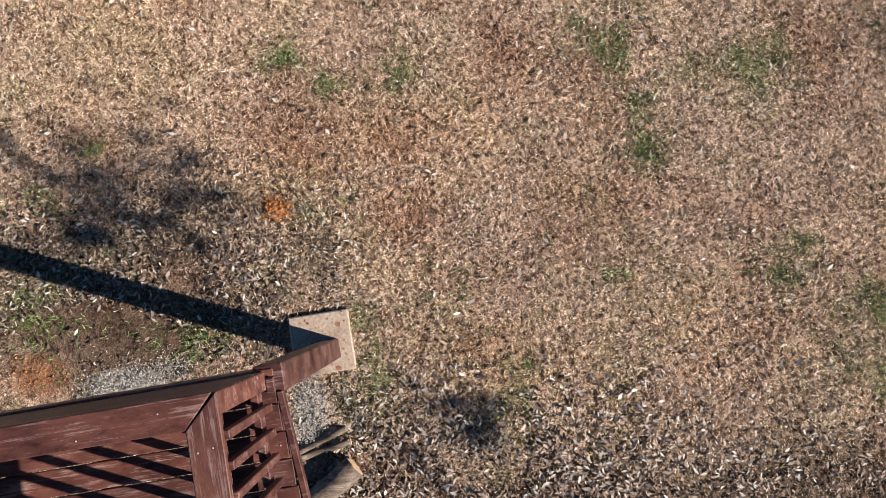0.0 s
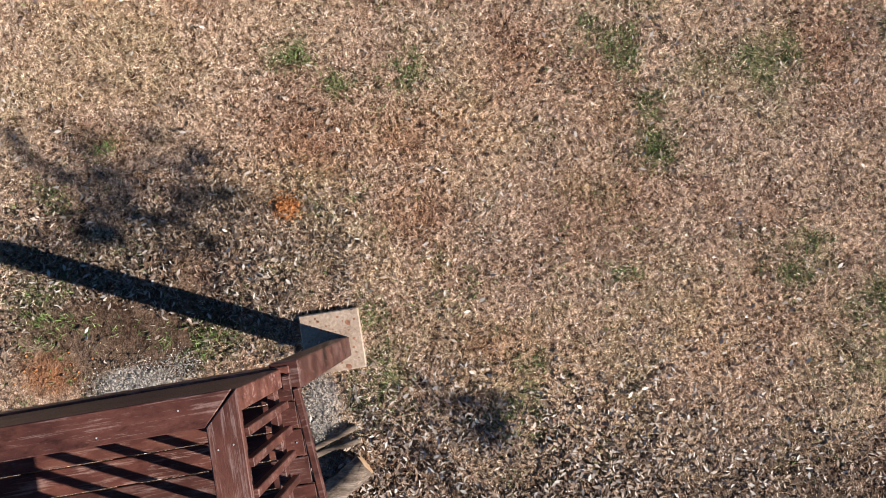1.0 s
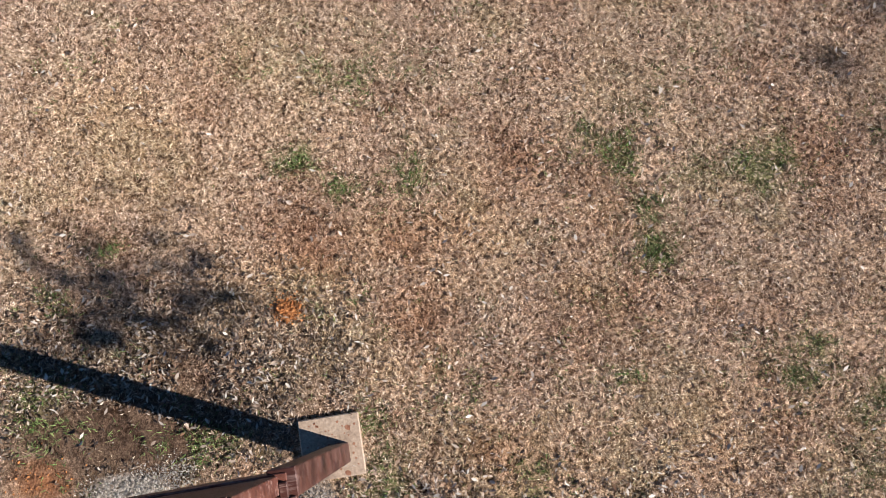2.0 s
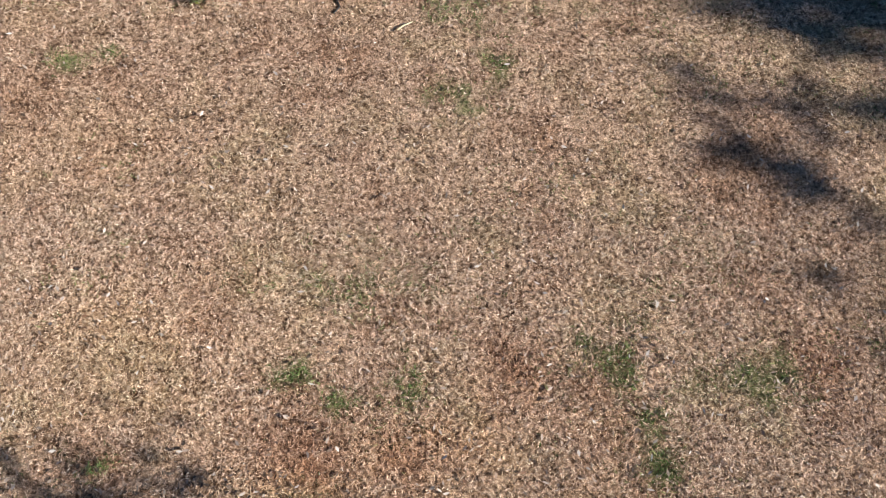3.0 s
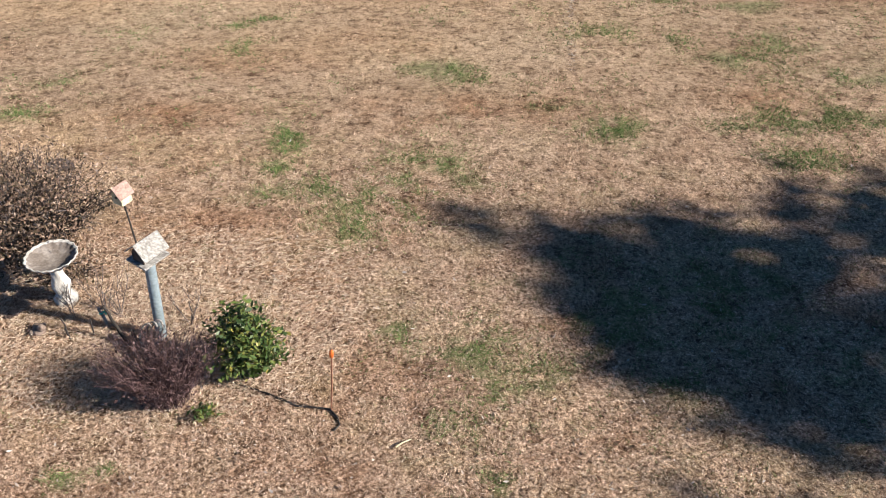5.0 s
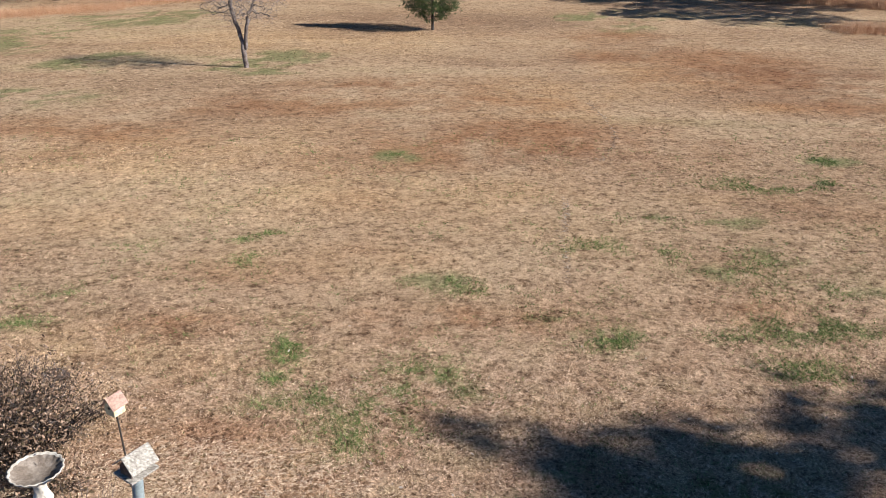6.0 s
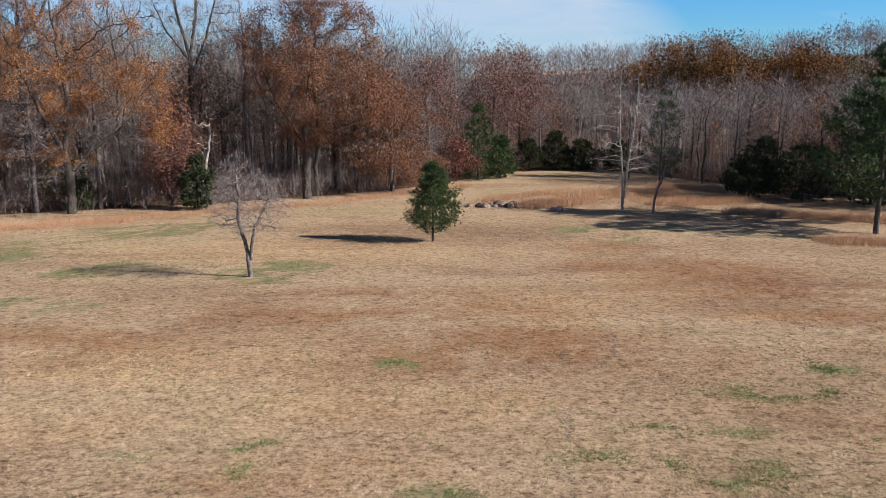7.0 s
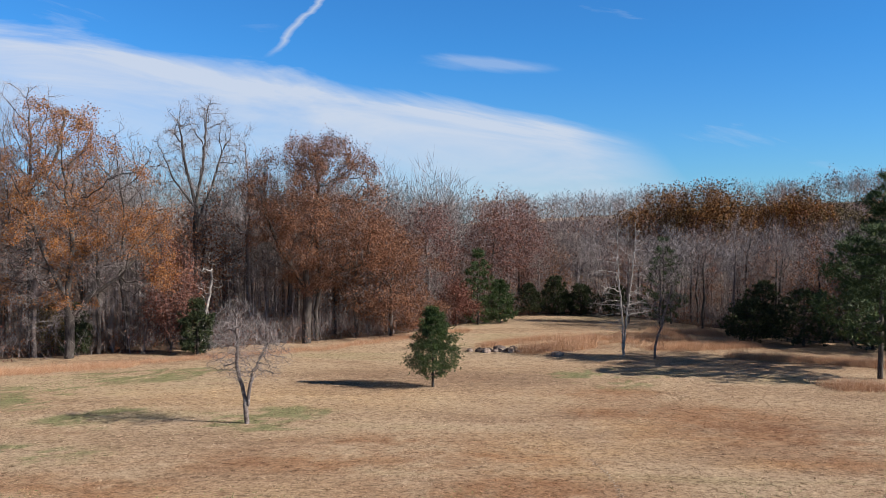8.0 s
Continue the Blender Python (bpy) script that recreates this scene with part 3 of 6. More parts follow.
def envelope(rng, n, rows):
    """Points inside a crown given as rows of (height, half width, shift aside), more of them towards the rim."""
    rows = np.array(rows, float)
    h = np.linspace(rows[0, 0], rows[-1, 0], 200)
    w = np.interp(h, rows[:, 0], rows[:, 1])
    z = rng.choice(h, n, p=w ** 2 / (w ** 2).sum()) + rng.normal(size=n) * 0.08
    r, a = np.interp(z, rows[:, 0], rows[:, 1]) * rng.random(n) ** 0.42, rng.uniform(0, 2 * np.pi, n)
    lump = 1 + 0.16 * np.sin(2 * a + z * 0.9 + rows[0, 1]) + 0.10 * np.sin(5 * a - z * 1.7)
    return np.column_stack([r * lump * np.cos(a) + np.interp(z, rows[:, 0], rows[:, 2]), r * lump * np.sin(a), z])


def grow(rng, att, stems, step=0.45, kill=0.9, up=0.12, crooked=0.18, rounds=70):
    """Boughs that grow towards the points of the crown until each has one near it. Nodes and the node each springs from."""
    nodes, par = [], []
    for stem in stems:
        last = -1
        if nodes:
            last = int(((np.array(nodes) - np.array(stem[0])) ** 2).sum(1).argmin())
        else:
            nodes.append(np.array(stem[0], float)), par.append(-1)
            last = 0
        for b in stem[1:]:
            a, b = np.array(nodes[last]), np.array(b, float)
            k = max(1, int(np.linalg.norm(b - a) / step))
            for i in range(1, k + 1):
                nodes.append(a + (b - a) * i / k + rng.normal(size=3) * 0.02), par.append(last)
                last = len(nodes) - 1
    live = att.copy()
    P = np.array(nodes)
    d2 = ((live[:, None] - P[None]) ** 2).sum(-1)
    who, best = d2.argmin(1), d2.min(1)
    for _ in range(rounds):
        if not len(live):
            break
        pull = unit(live - P[who])
        acc = np.zeros_like(P)
        np.add.at(acc, who, pull)
        src = np.unique(who)
        d = unit(unit(acc[src]) + rng.normal(size=(len(src), 3)) * crooked + np.array((0, 0, up)))
        fresh = P[src] + d * step
        n0 = len(P)
        P = np.vstack([P, fresh])
        par += list(src)
        e2 = ((live[:, None] - fresh[None]) ** 2).sum(-1)
        b, w = e2.min(1), e2.argmin(1) + n0
        nearer = b < best
        best, who = np.where(nearer, b, best), np.where(nearer, w, who)
        stay = best > kill * kill
        live, best, who = live[stay], best[stay], who[stay]
    return P, np.array(par)


def boughs(P, par, r0, thin=0.012, power=2.4):
    """Tapered tubes along the boughs, and the outer nodes that bear twigs (place, direction)."""
    n = len(P)
    load, kids = np.zeros(n), [[] for _ in range(n)]
    for i in range(n - 1, -1, -1):
        if not kids[i]:
            load[i] = 1.0
        if par[i] >= 0:
            load[par[i]] += load[i]
            kids[par[i]].append(i)
    rad = np.maximum(thin * load ** (1 / power) * (r0 / (thin * load.max() ** (1 / power))) ** (np.log(load + 1) / np.log(load.max() + 1)), thin)
    lines = []
    starts = [(i, -1) for i in range(n) if par[i] < 0]
    while starts:
        i, p = starts.pop()
        pts, rr = ([P[p]], [min(rad[p] * 0.8, rad[i] * 1.3)]) if p >= 0 else ([], [])
        while True:
            pts.append(P[i]), rr.append(rad[i])
            if not kids[i]:
                break
            order = sorted(kids[i], key=lambda c: -load[c])
            starts += [(c, i) for c in order[1:]]
            i = order[0]
        if len(pts) > 1:
            rr[-1] *= 0.5
            lines.append((pts, rr, 8 if rr[0] > 0.1 else (5 if rr[0] > 0.035 else 3)))
    out = np.nonzero((load <= 6) & (par >= 0))[0]
    return lines, P[out], unit(P[out] - P[par[out]])


def outer_tips(tp, n, rng):
    """Pick tips at random."""
    return rng.integers(0, len(tp), n)


def twig_mesh(name, tp, td, n, length, width, rng, material, droop=0.0):
    i = outer_tips(tp, n, rng)
    d = unit(unit(td[i]) * 0.8 + rng.normal(size=(n, 3)) * 0.75 + np.array((0, 0, 0.25)))
    v, f = slivers(tp[i] + rng.normal(size=(n, 3)) * 0.12, d, rng.uniform(0.5, 1.2, n) * length, np.full(n, width), rng, droop)
    return tri_mesh(name, v, f, material)


def leaf_mesh(name, tp, n, scatter, size, rng, material, keep=None):
    i = outer_tips(tp, n, rng)
    p = tp[i] + rng.normal(size=(n, 3)) * scatter
    if keep is not None:
        p = p[keep(p)]
    n = len(p)
    a, b = unit(rng.normal(size=(n, 3))), rng.normal(size=(n, 3))
    b = unit(b - a * (a * b).sum(1, keepdims=True))
    s = (size * rng.uniform(0.6, 1.4, n))[:, None]
    v = np.stack([p - a * s * 0.8, p + a * s * 0.5 + b * s * 0.65, p + a * s * 0.5 - b * s * 0.65], 1).reshape(-1, 3)
    return tri_mesh(name, v, np.arange(3 * n).reshape(-1, 3), material)


def fbm(x, y, cell, seed, octaves=3):
    """Smooth value noise, 0 to 1, with features about one cell wide."""
    out, amp, tot = 0.0, 1.0, 0.0
    for k in range(octaves):
        g = np.random.default_rng(seed + k).random((256, 256))
        u, v = np.asarray(x) / cell + 1000.3, np.asarray(y) / cell + 1000.7
        i, j = np.floor(u).astype(int), np.floor(v).astype(int)
        a, b = u - i, v - j
        a, b = a * a * (3 - 2 * a), b * b * (3 - 2 * b)
        i, j = i % 255, j % 255
        out = out + amp * ((g[i, j] * (1 - a) + g[i + 1, j] * a) * (1 - b) + (g[i, j + 1] * (1 - a) + g[i + 1, j + 1] * a) * b)
        tot, amp, cell = tot + amp, amp * 0.5, cell * 0.5
    return out / tot


# ---------------------------------------------------------------- ground
def ground_z(x, y):
    x, y = np.asarray(x, float), np.asarray(y, float)
    u = np.maximum(y - 8, 0) / 40
    z = -3.7 * (1 - np.exp(-u ** 1.3))
    s = np.clip((y - 105) / 170, 0, 1)
    hill = s * s * (3 - 2 * s)
    z = z + hill * (8.0 + 0.04 * np.clip(x, -120, 160))
    side = np.clip((np.abs(x) - 45) / 80, 0, 1)
    return z + side * side * 3.0 * np.clip((y - 20) / 40, 0, 1)


def gz(x, y):
    return float(ground_z(x, y))


# wide patches of the lawn: centre and half axes
GREEN_NEAR = ((1.20, 2.00, 0.26, 0.18), (1.41, 1.83, 0.18, 0.18), (1.56, 1.52, 0.15, 0.27), (1.62, 1.11, 0.19, 0.15), (2.40, 1.79, 0.26, 0.17), (3.23, 2.10, 0.18, 0.14), (-1.13, 1.82, 0.17, 0.11), (-0.35, 1.67, 0.20, 0.20), (-0.83, 1.61, 0.13, 0.08), (-2.60, 1.10, 0.12, 0.08), (-3.00, 0.69, 0.19, 0.13), (2.67, 0.17, 0.24, 0.17), (2.81, 0.41, 0.12, 0.08), (0.04, 0.10, 0.23, 0.15), (-0.90, 0.74, 0.17, 0.11), (-0.51, -0.58, 0.19, 0.26), (1.32, 0.15, 0.19, 0.11), (0.51, -0.91, 0.26, 0.17), (0.63, -0.47, 0.11, 0.09), (3.22, -0.14, 0.19, 0.21), (3.25, -0.65, 0.19, 0.17), (-1.78, -0.33, 0.30, 0.17), (-3.02, -0.16, 0.34, 0.21), (-0.55, -0.15, 0.13, 0.11))
GREEN_YARD = ((-2.24, 10.84, 0.28, 0.66), (-2.27, 9.89, 0.17, 0.14), (-1.68, 9.42, 0.33, 0.34), (-0.36, 9.83, 0.60, 0.58), (-0.99, 9.02, 0.58, 0.52), (-2.31, 9.19, 0.29, 0.20), (-1.17, 8.47, 0.55, 0.41), (0.25, 6.45, 0.66, 0.42), (-0.42, 6.63, 0.27, 0.22), (0.62, 5.66, 0.33, 0.29), (0.44, 5.23, 0.25, 0.21), (0.47, 4.76, 0.20, 0.16), (-0.20, 8.77, 0.28, 0.25), (-3.51, 4.77, 0.17, 0.11), (-3.10, 4.84, 0.10, 0.08), (2.37, 5.96, 0.34, 0.23), (0.10, 4.33, 0.23, 0.15), (0.99, 6.04, 0.46, 0.28), (5.01, 10.09, 0.61, 0.45), (2.45, 10.97, 0.48, 0.33), (5.47, 11.29, 0.82, 0.44), (2.85, 6.88, 1.36, 1.00), (0.00, 5.44, 0.25, 0.21), (-0.88, 2.56, 0.54, 0.15))
GREEN_FIELD = ((2.83, 14.74, 0.69, 0.41), (4.03, 14.39, 0.47, 0.37), (5.33, 13.90, 0.91, 0.64), (7.50, 18.63, 1.30, 0.62), (9.06, 18.63, 0.52, 0.40), (6.18, 12.75, 0.76, 0.41), (6.93, 12.64, 0.33, 0.32), (9.50, 20.67, 0.57, 0.43), (-3.37, 15.48, 0.33, 0.16), (-3.85, 15.13, 0.24, 0.15), (-0.04, 13.10, 0.58, 0.26), (0.57, 12.75, 0.56, 0.29), (-2.34, 9.91, 0.19, 0.17), (-2.19, 10.87, 0.21, 0.21), (2.48, 11.04, 0.42, 0.25), (1.73, 11.79, 0.35, 0.22), (4.63, 16.45, 0.82, 0.32), (-3.42, 14.07, 0.51, 0.35), (-5.98, 14.69, 0.43, 0.21), (4.33, 11.04, 0.67, 0.23), (6.16, 11.41, 0.69, 0.33), (-5.92, 12.60, 0.56, 0.32), (-6.49, 11.60, 0.52, 0.27), (-1.16, 21.28, 0.33, 0.34))
GREEN_FAR = ((-20.71, 44.19, 2.29, 5.02), (-15.13, 37.00, 1.45, 2.03), (-7.77, 36.56, 1.68, 1.71), (8.73, 49.15, 1.89, 2.03), (-14.29, 28.76, 1.15, 1.15), (5.35, 16.10, 1.83, 0.48), (1.30, 15.67, 0.90, 0.29), (-17.49, 51.03, 2.95, 2.15))
BROWN = ((-0.91, 1.17, 0.47, 0.26), (-0.31, 1.28, 0.30, 0.21), (0.55, 1.83, 0.26, 0.22), (1.23, 0.68, 0.35, 0.22), (-2.00, 0.18, 0.29, 0.17), (0.25, -0.40, 0.38, 0.21), (3.01, 2.01, 0.26, 0.18), (-0.30, 0.61, 0.26, 0.18), (-0.97, 5.89, 0.29, 0.54), (-3.38, 8.43, 0.83, 0.46), (0.14, 11.70, 1.58, 0.52), (-3.81, 13.55, 0.79, 0.36), (1.24, 28.09, 2.44, 1.28), (-2.16, 31.30, 2.70, 1.10), (8.33, 43.40, 1.97, 1.49), (12.08, 34.90, 2.75, 4.79), (13.80, 30.22, 2.22, 5.82), (1.81, 22.89, 2.97, 2.05), (-4.18, 27.82, 3.73, 1.44), (4.95, 11.89, 0.71, 0.41), (-4.20, 11.50, 0.96, 0.34), (-10.43, 24.24, 2.47, 0.99), (8.00, 16.99, 1.08, 0.46), (7.80, 37.71, 2.22, 1.20))
PALE = ((-2.48, 2.13, 0.96, 0.40), (-2.38, 1.65, 0.56, 0.27), (-1.16, 0.85, 0.39, 0.17), (0.12, 1.26, 0.39, 0.26), (2.03, -0.23, 0.59, 0.38), (1.24, 1.39, 0.26, 0.22), (-0.22, 0.19, 0.29, 0.17), (-2.85, 1.85, 0.62, 0.42), (-3.44, 3.91, 0.77, 0.38), (-1.70, 2.51, 0.36, 0.24), (-4.11, 5.83, 0.46, 0.46), (-1.70, 7.66, 0.53, 0.71), (-5.37, 10.79, 1.05, 0.66), (-7.42, 20.06, 3.48, 2.35), (-2.86, 18.20, 2.94, 1.54), (0.95, 17.78, 1.62, 1.39), (10.21, 27.37, 1.20, 0.61), (-8.35, 42.32, 7.14, 2.52), (3.82, 29.22, 1.95, 2.16), (7.85, 32.42, 1.50, 2.81), (-1.89, 14.12, 1.54, 0.59), (6.45, 17.78, 1.38, 0.36), (-7.83, 16.63, 1.53, 0.94), (-3.46, 10.37, 1.20, 0.38))


def lawn_fields(x, y):
    """Shares of green growth, ruddy thatch and pale straw at each place, with ragged rims."""
    x, y = np.asarray(x, float), np.asarray(y, float)
    rag = fbm(x, y, 0.13, 611) * 0.7 + fbm(x, y, 0.55, 621) * 0.6 - 0.65
    rag = np.where(y > 12, fbm(x, y, 0.5, 631) * 0.6 + fbm(x, y, 2.2, 641) * 0.7 - 0.65, rag)
    loose = fbm(x, y, 2.6, 651) - 0.5
    out = []
    for lists, gain, noisy, wide in (((GREEN_NEAR, GREEN_YARD, GREEN_FIELD, GREEN_FAR), 0.28, 3.4, 1.5), ((BROWN,), 0.45, 1.6, 1.4), ((PALE,), 0.5, 1.3, 1.4)):
        f = np.zeros(x.shape)
        for group in lists:
            for cx, cy, rx, ry in group:
                d = ((x - cx) / (rx * wide)) ** 2 + ((y - cy) / (ry * wide)) ** 2
                f = np.maximum(f, np.where(d < 6, np.exp(-0.9 * d), 0.0))
        f = f * np.where(y > 20, 2.4 if noisy > 3 else 1.7, 1.0)
        out.append(np.clip(f * (gain + noisy * rag) + 0.5 * np.clip(loose if gain > 0.3 else rag + loose - 0.1, 0, 1), 0, 1))
        loose = fbm(x, y, 1.9, 661 + len(out)) - 0.5
    return np.stack([out[0], out[1], out[2], np.ones(x.shape)], -1)


def give_lawn(me, x, y):
    at = me.color_attributes.new("lawn", "FLOAT_COLOR", "POINT")
    at.data.foreach_set("color", lawn_fields(x, y).astype(np.float32).ravel())


def build_ground():
    steps = lambda *runs: np.concatenate([np.arange(a, b, d) for a, b, d in runs])
    xs = steps((-900, -70, 36), (-70, -20, 1.4), (-20, -6, 0.4), (-6, 6, 0.11), (6, 20, 0.4), (20, 70, 1.4), (70, 901, 36))
    ys = steps((-600, -20, 36), (-20, -2.6, 1.2), (-2.6, 12, 0.11), (12, 36, 0.32), (36, 110, 0.8), (110, 300, 6), (300, 1501, 75))
    X, Y = np.meshgrid(xs, ys)
    Z = ground_z(X, Y)
    v = np.stack([X, Y, Z], -1).reshape(-1, 3)
    nx, ny = len(xs), len(ys)
    i, j = np.meshgrid(np.arange(ny - 1), np.arange(nx - 1), indexing="ij")
    f = np.stack([i * nx + j, i * nx + j + 1, (i + 1) * nx + j + 1, (i + 1) * nx + j], -1).reshape(-1, 4)
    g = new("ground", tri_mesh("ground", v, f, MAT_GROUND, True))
    give_lawn(g.data, v[:, 0], v[:, 1])
    tagged(g, "dormant tan lawn falling gently to the woods", "ground", kind="structure")


build_ground()


# ---------------------------------------------------------------- raised deck
DECK = (-0.726, -0.355, 9.7)          # outer corner and turn
DECK_Z, CAP_Z = 2.3, 3.2


def build_deck():
    deck = thing("deck", "raised red-brown stained wooden deck with railing, worn paint", "deck", pose(DECK[0], DECK[1], 0, 0, 0, DECK[2]))
    long_u, long_v, pitch, zcap = 3.6, 3.4, 0.134, CAP_Z
    k, board = 0, None
    v = -0.026
    while v - pitch > -long_v:
        if board is None:
            board = part("deck_board", box(-long_u, -0.034, -0.128, 0.0, -0.028, 0.0, 0.003), MAT_DECK, deck)
        else:
            board = put_parent(new("deck_board", board.data), deck)
        board.location = (0.088 * max(0, -v - 0.1), v, DECK_Z + 0.0015 * math.sin(k * 2.3))
        v -= pitch
        k += 1
    part("rim_board", box(-long_u, -0.034, -0.024, 0.014, DECK_Z - 0.22, DECK_Z - 0.003), MAT_DECK, deck)
    edge = part("edge_trim", box(-0.032, 0.0, -long_v, -0.1, DECK_Z - 0.05, DECK_Z + 0.004), MAT_DECK, deck)
    edge.matrix_local = Matrix.Translation((0, -0.1, 0)) @ pose(0, 0, 0, 0, 0, 5.0) @ Matrix.Translation((0, 0.1, 0))
    part("rim_board", box(-0.09, -0.05, -long_v, -0.11, DECK_Z - 0.22, DECK_Z - 0.03), MAT_DECK, deck)
    part("apron_panel", box(-long_u, -0.167, -0.016, 0.002, DECK_Z + 0.03, zcap - 0.038), MAT_DECK, deck)
    for i in range(7):
        part("joist", box(-0.5 - 0.45 * i, -0.46 - 0.45 * i, -long_v, -0.03, DECK_Z - 0.22, DECK_Z - 0.03), MAT_DECK, deck)
    part("support_post", box(-0.13, 0.012, -0.105, 0.036, 0.05, DECK_Z - 0.012, 0.006), MAT_DECK, deck)
    for u, w in ((-long_u + 0.1, -0.05), (-0.13, -long_v + 0.2), (-long_u + 0.1, -long_v + 0.2)):
        part("support_post", box(u, u + 0.14, w - 0.1, w + 0.04, 0.0, DECK_Z - 0.23, 0.006), MAT_DECK, deck)
    # railing: mitred cap, corner post, rails, balusters
    c, o = 0.131, (-0.0735, 0.0095)
    zc = CAP_Z

    def cap(points):
        bm = bmesh.new()
        low = [bm.verts.new((x, y, zc - 0.036)) for x, y in points]
        top = [bm.verts.new((x, y, zc)) for x, y in points]
        n = len(points)
        bm.faces.new(top), bm.faces.new(low[::-1])
        for i in range(n):
            bm.faces.new((low[i], low[(i + 1) % n], top[(i + 1) % n], top[i]))
        bmesh.ops.recalc_face_normals(bm, faces=bm.faces[:])
        bmesh.ops.bevel(bm, geom=bm.edges[:], offset=0.004, segments=1, affect="EDGES")
        return bm

    part("cap_rail", cap([(-long_u, o[1]), (o[0] - 0.012, o[1]), (o[0] - c - 0.002, o[1] - c), (-long_u, o[1] - c)]), MAT_DECK, deck)
    side = part("cap_rail", cap([(o[1], 0.004), (o[1] - c, -c), (o[1] - long_v, -c), (o[1] - long_v, 0.0)]), MAT_DECK, deck)
    side.matrix_local = Matrix.Translation((o[0], 0, 0.003)) @ Matrix(((0, 1, 0, 0), (1, 0, 0, 0), (0, 0, 1, 0), (0, 0, 0, 1)))
    side.data.flip_normals()
    part("corner_post", box(-0.165, -0.075, -0.085, 0.004, DECK_Z + 0.002, zc - 0.037), MAT_DECK, deck)
    part("filler_block", box(-0.073, -0.034, -0.1, -0.03, DECK_Z + 0.004, DECK_Z + 0.02, 0.003), MAT_DECK, deck)
    for z in (DECK_Z + 0.06, zc - 0.127):
        part("rail", box(-0.128, -0.09, -long_v, -0.087, z, z + 0.088), MAT_DECK, deck)
        part("rail", box(-long_u, -0.167, -0.055, -0.017, z, z + 0.088), MAT_DECK, deck)
    bal = None
    for i in range(26):
        if bal is None:
            bal = part("baluster", box(-0.018, 0.018, -0.018, 0.018, DECK_Z + 0.04, zc - 0.037, 0.003), MAT_DECK, deck)
        else:
            bal = put_parent(new("baluster", bal.data), deck)
        bal.location = (-0.07, -0.165 - i * 0.118, 0)
    for i in range(28):
        b = put_parent(new("baluster", bal.data), deck)
        b.location = (-0.25 - i * 0.118, -0.076, 0)
    # screw heads on the caps and boards
    bm = bmesh.new()
    bmesh.ops.create_cone(bm, cap_ends=True, segments=6, radius1=0.004, radius2=0.003, depth=0.002)
    screw = part("screw", bm, MAT_METAL, deck)
    screw.location = (-0.11, -0.2, zc + 0.004)
    for u, w, z in [(-0.17, -0.21, zc + 0.004), (-0.3, -0.04, zc + 0.001), (-0.62, -0.09, zc + 0.001)] + [(-0.05, -0.09 - 0.268 * i, DECK_Z + 0.002) for i in range(4)]:
        s = put_parent(new("screw", screw.data), deck)
        s.location = (u, w, z)
    return deck


build_deck()


def build_pad():
    ob = part("concrete_pad", box(-0.225, 0.225, -0.225, 0.225, -0.03, 0.05, 0.008), MAT_CONCRETE)
    tagged(ob, "square pale concrete footing slab under the deck post, rust-spotted", "paving slab")
    ob.matrix_world = pose(-0.842, -0.355, 0, 0, 0, 9.3)
    # drops of deck stain
    rng = np.random.default_rng(5)
    V, F, base = [], [], 0
    for i in range(46):
        x, y = rng.uniform(-0.18, 0.21), rng.uniform(-0.2, 0.2)
        r = rng.uniform(0.004, 0.011) if i > 3 else rng.uniform(0.018, 0.03)
        a = np.arange(7) * 2 * np.pi / 7
        rr = r * rng.uniform(0.7, 1.2, 7)
        V.append(np.stack([x + rr * np.cos(a), y + rr * np.sin(a), np.full(7, 0.0515)], 1))
        F += [(base, base + k, base + k + 1) for k in range(1, 6)]
        base += 7
    part("stain_drops", tri_mesh("stain_drops", np.concatenate(V), F, MAT_STAKE), None, ob, "drops of red-brown stain")["kind"] = "stuff"


build_pad()


def build_log(name, label, a, b, r, mat=MAT_LOG):
    a, b = np.array(a), np.array(b)
    rng = np.random.default_rng(int(abs(a[0]) * 1000))
    k, n = 9, 12
    ang = np.arange(n) * 2 * np.pi / n
    d = unit(b - a)
    s = unit(np.cross(d, (0, 0, 1.0)))
    u = np.cross(s, d)
    lump = 1 + 0.12 * rng.normal(size=n)
    V = []
    for i in range(k):
        c = a + (b - a) * i / (k - 1) + u * 0.02 * math.sin(i * 0.9)
        rr = r * lump * (1 + 0.06 * rng.normal(size=n))
        V.append(c + rr[:, None] * (np.cos(ang)[:, None] * s + np.sin(ang)[:, None] * u))
    F = [(i * n + j, i * n + (j + 1) % n, (i + 1) * n + (j + 1) % n, (i + 1) * n + j) for i in range(k - 1) for j in range(n)]
    t = thing(name, label, "log", pose(*((a + b) / 2)[:2], 0))
    off = np.array((*((a + b) / 2)[:2], 0))
    part("bark", tri_mesh("bark", np.concatenate(V) - off, F, mat, True), None, t)
    for e, rows in (("cut_end", V[0]), ("cut_end", V[-1])):
        c = rows.mean(0)
        vv = np.vstack([c - d * 0.004, rows - 0.0 * d]) - off
        part(e, tri_mesh(e, vv, [(0, 1 + j, 1 + (j + 1) % n) for j in range(n)], MAT_CUT), None, t, "pale sawn end")


build_log("firewood_log", "split grey-brown firewood log lying on leaf litter", (-0.58, -1.25, 0.085), (-1.0, -1.62, 0.09), 0.085)
build_log("firewood_log", "thin weathered grey branch lying beside the deck", (-0.66, -0.98, 0.03), (-1.0, -1.16, 0.04), 0.024, MAT_LOG)
build_log("firewood_log", "weathered grey branch lying under the deck edge", (-0.62, -1.08, 0.035), (-0.98, -1.2, 0.05), 0.022, MAT_LOG)


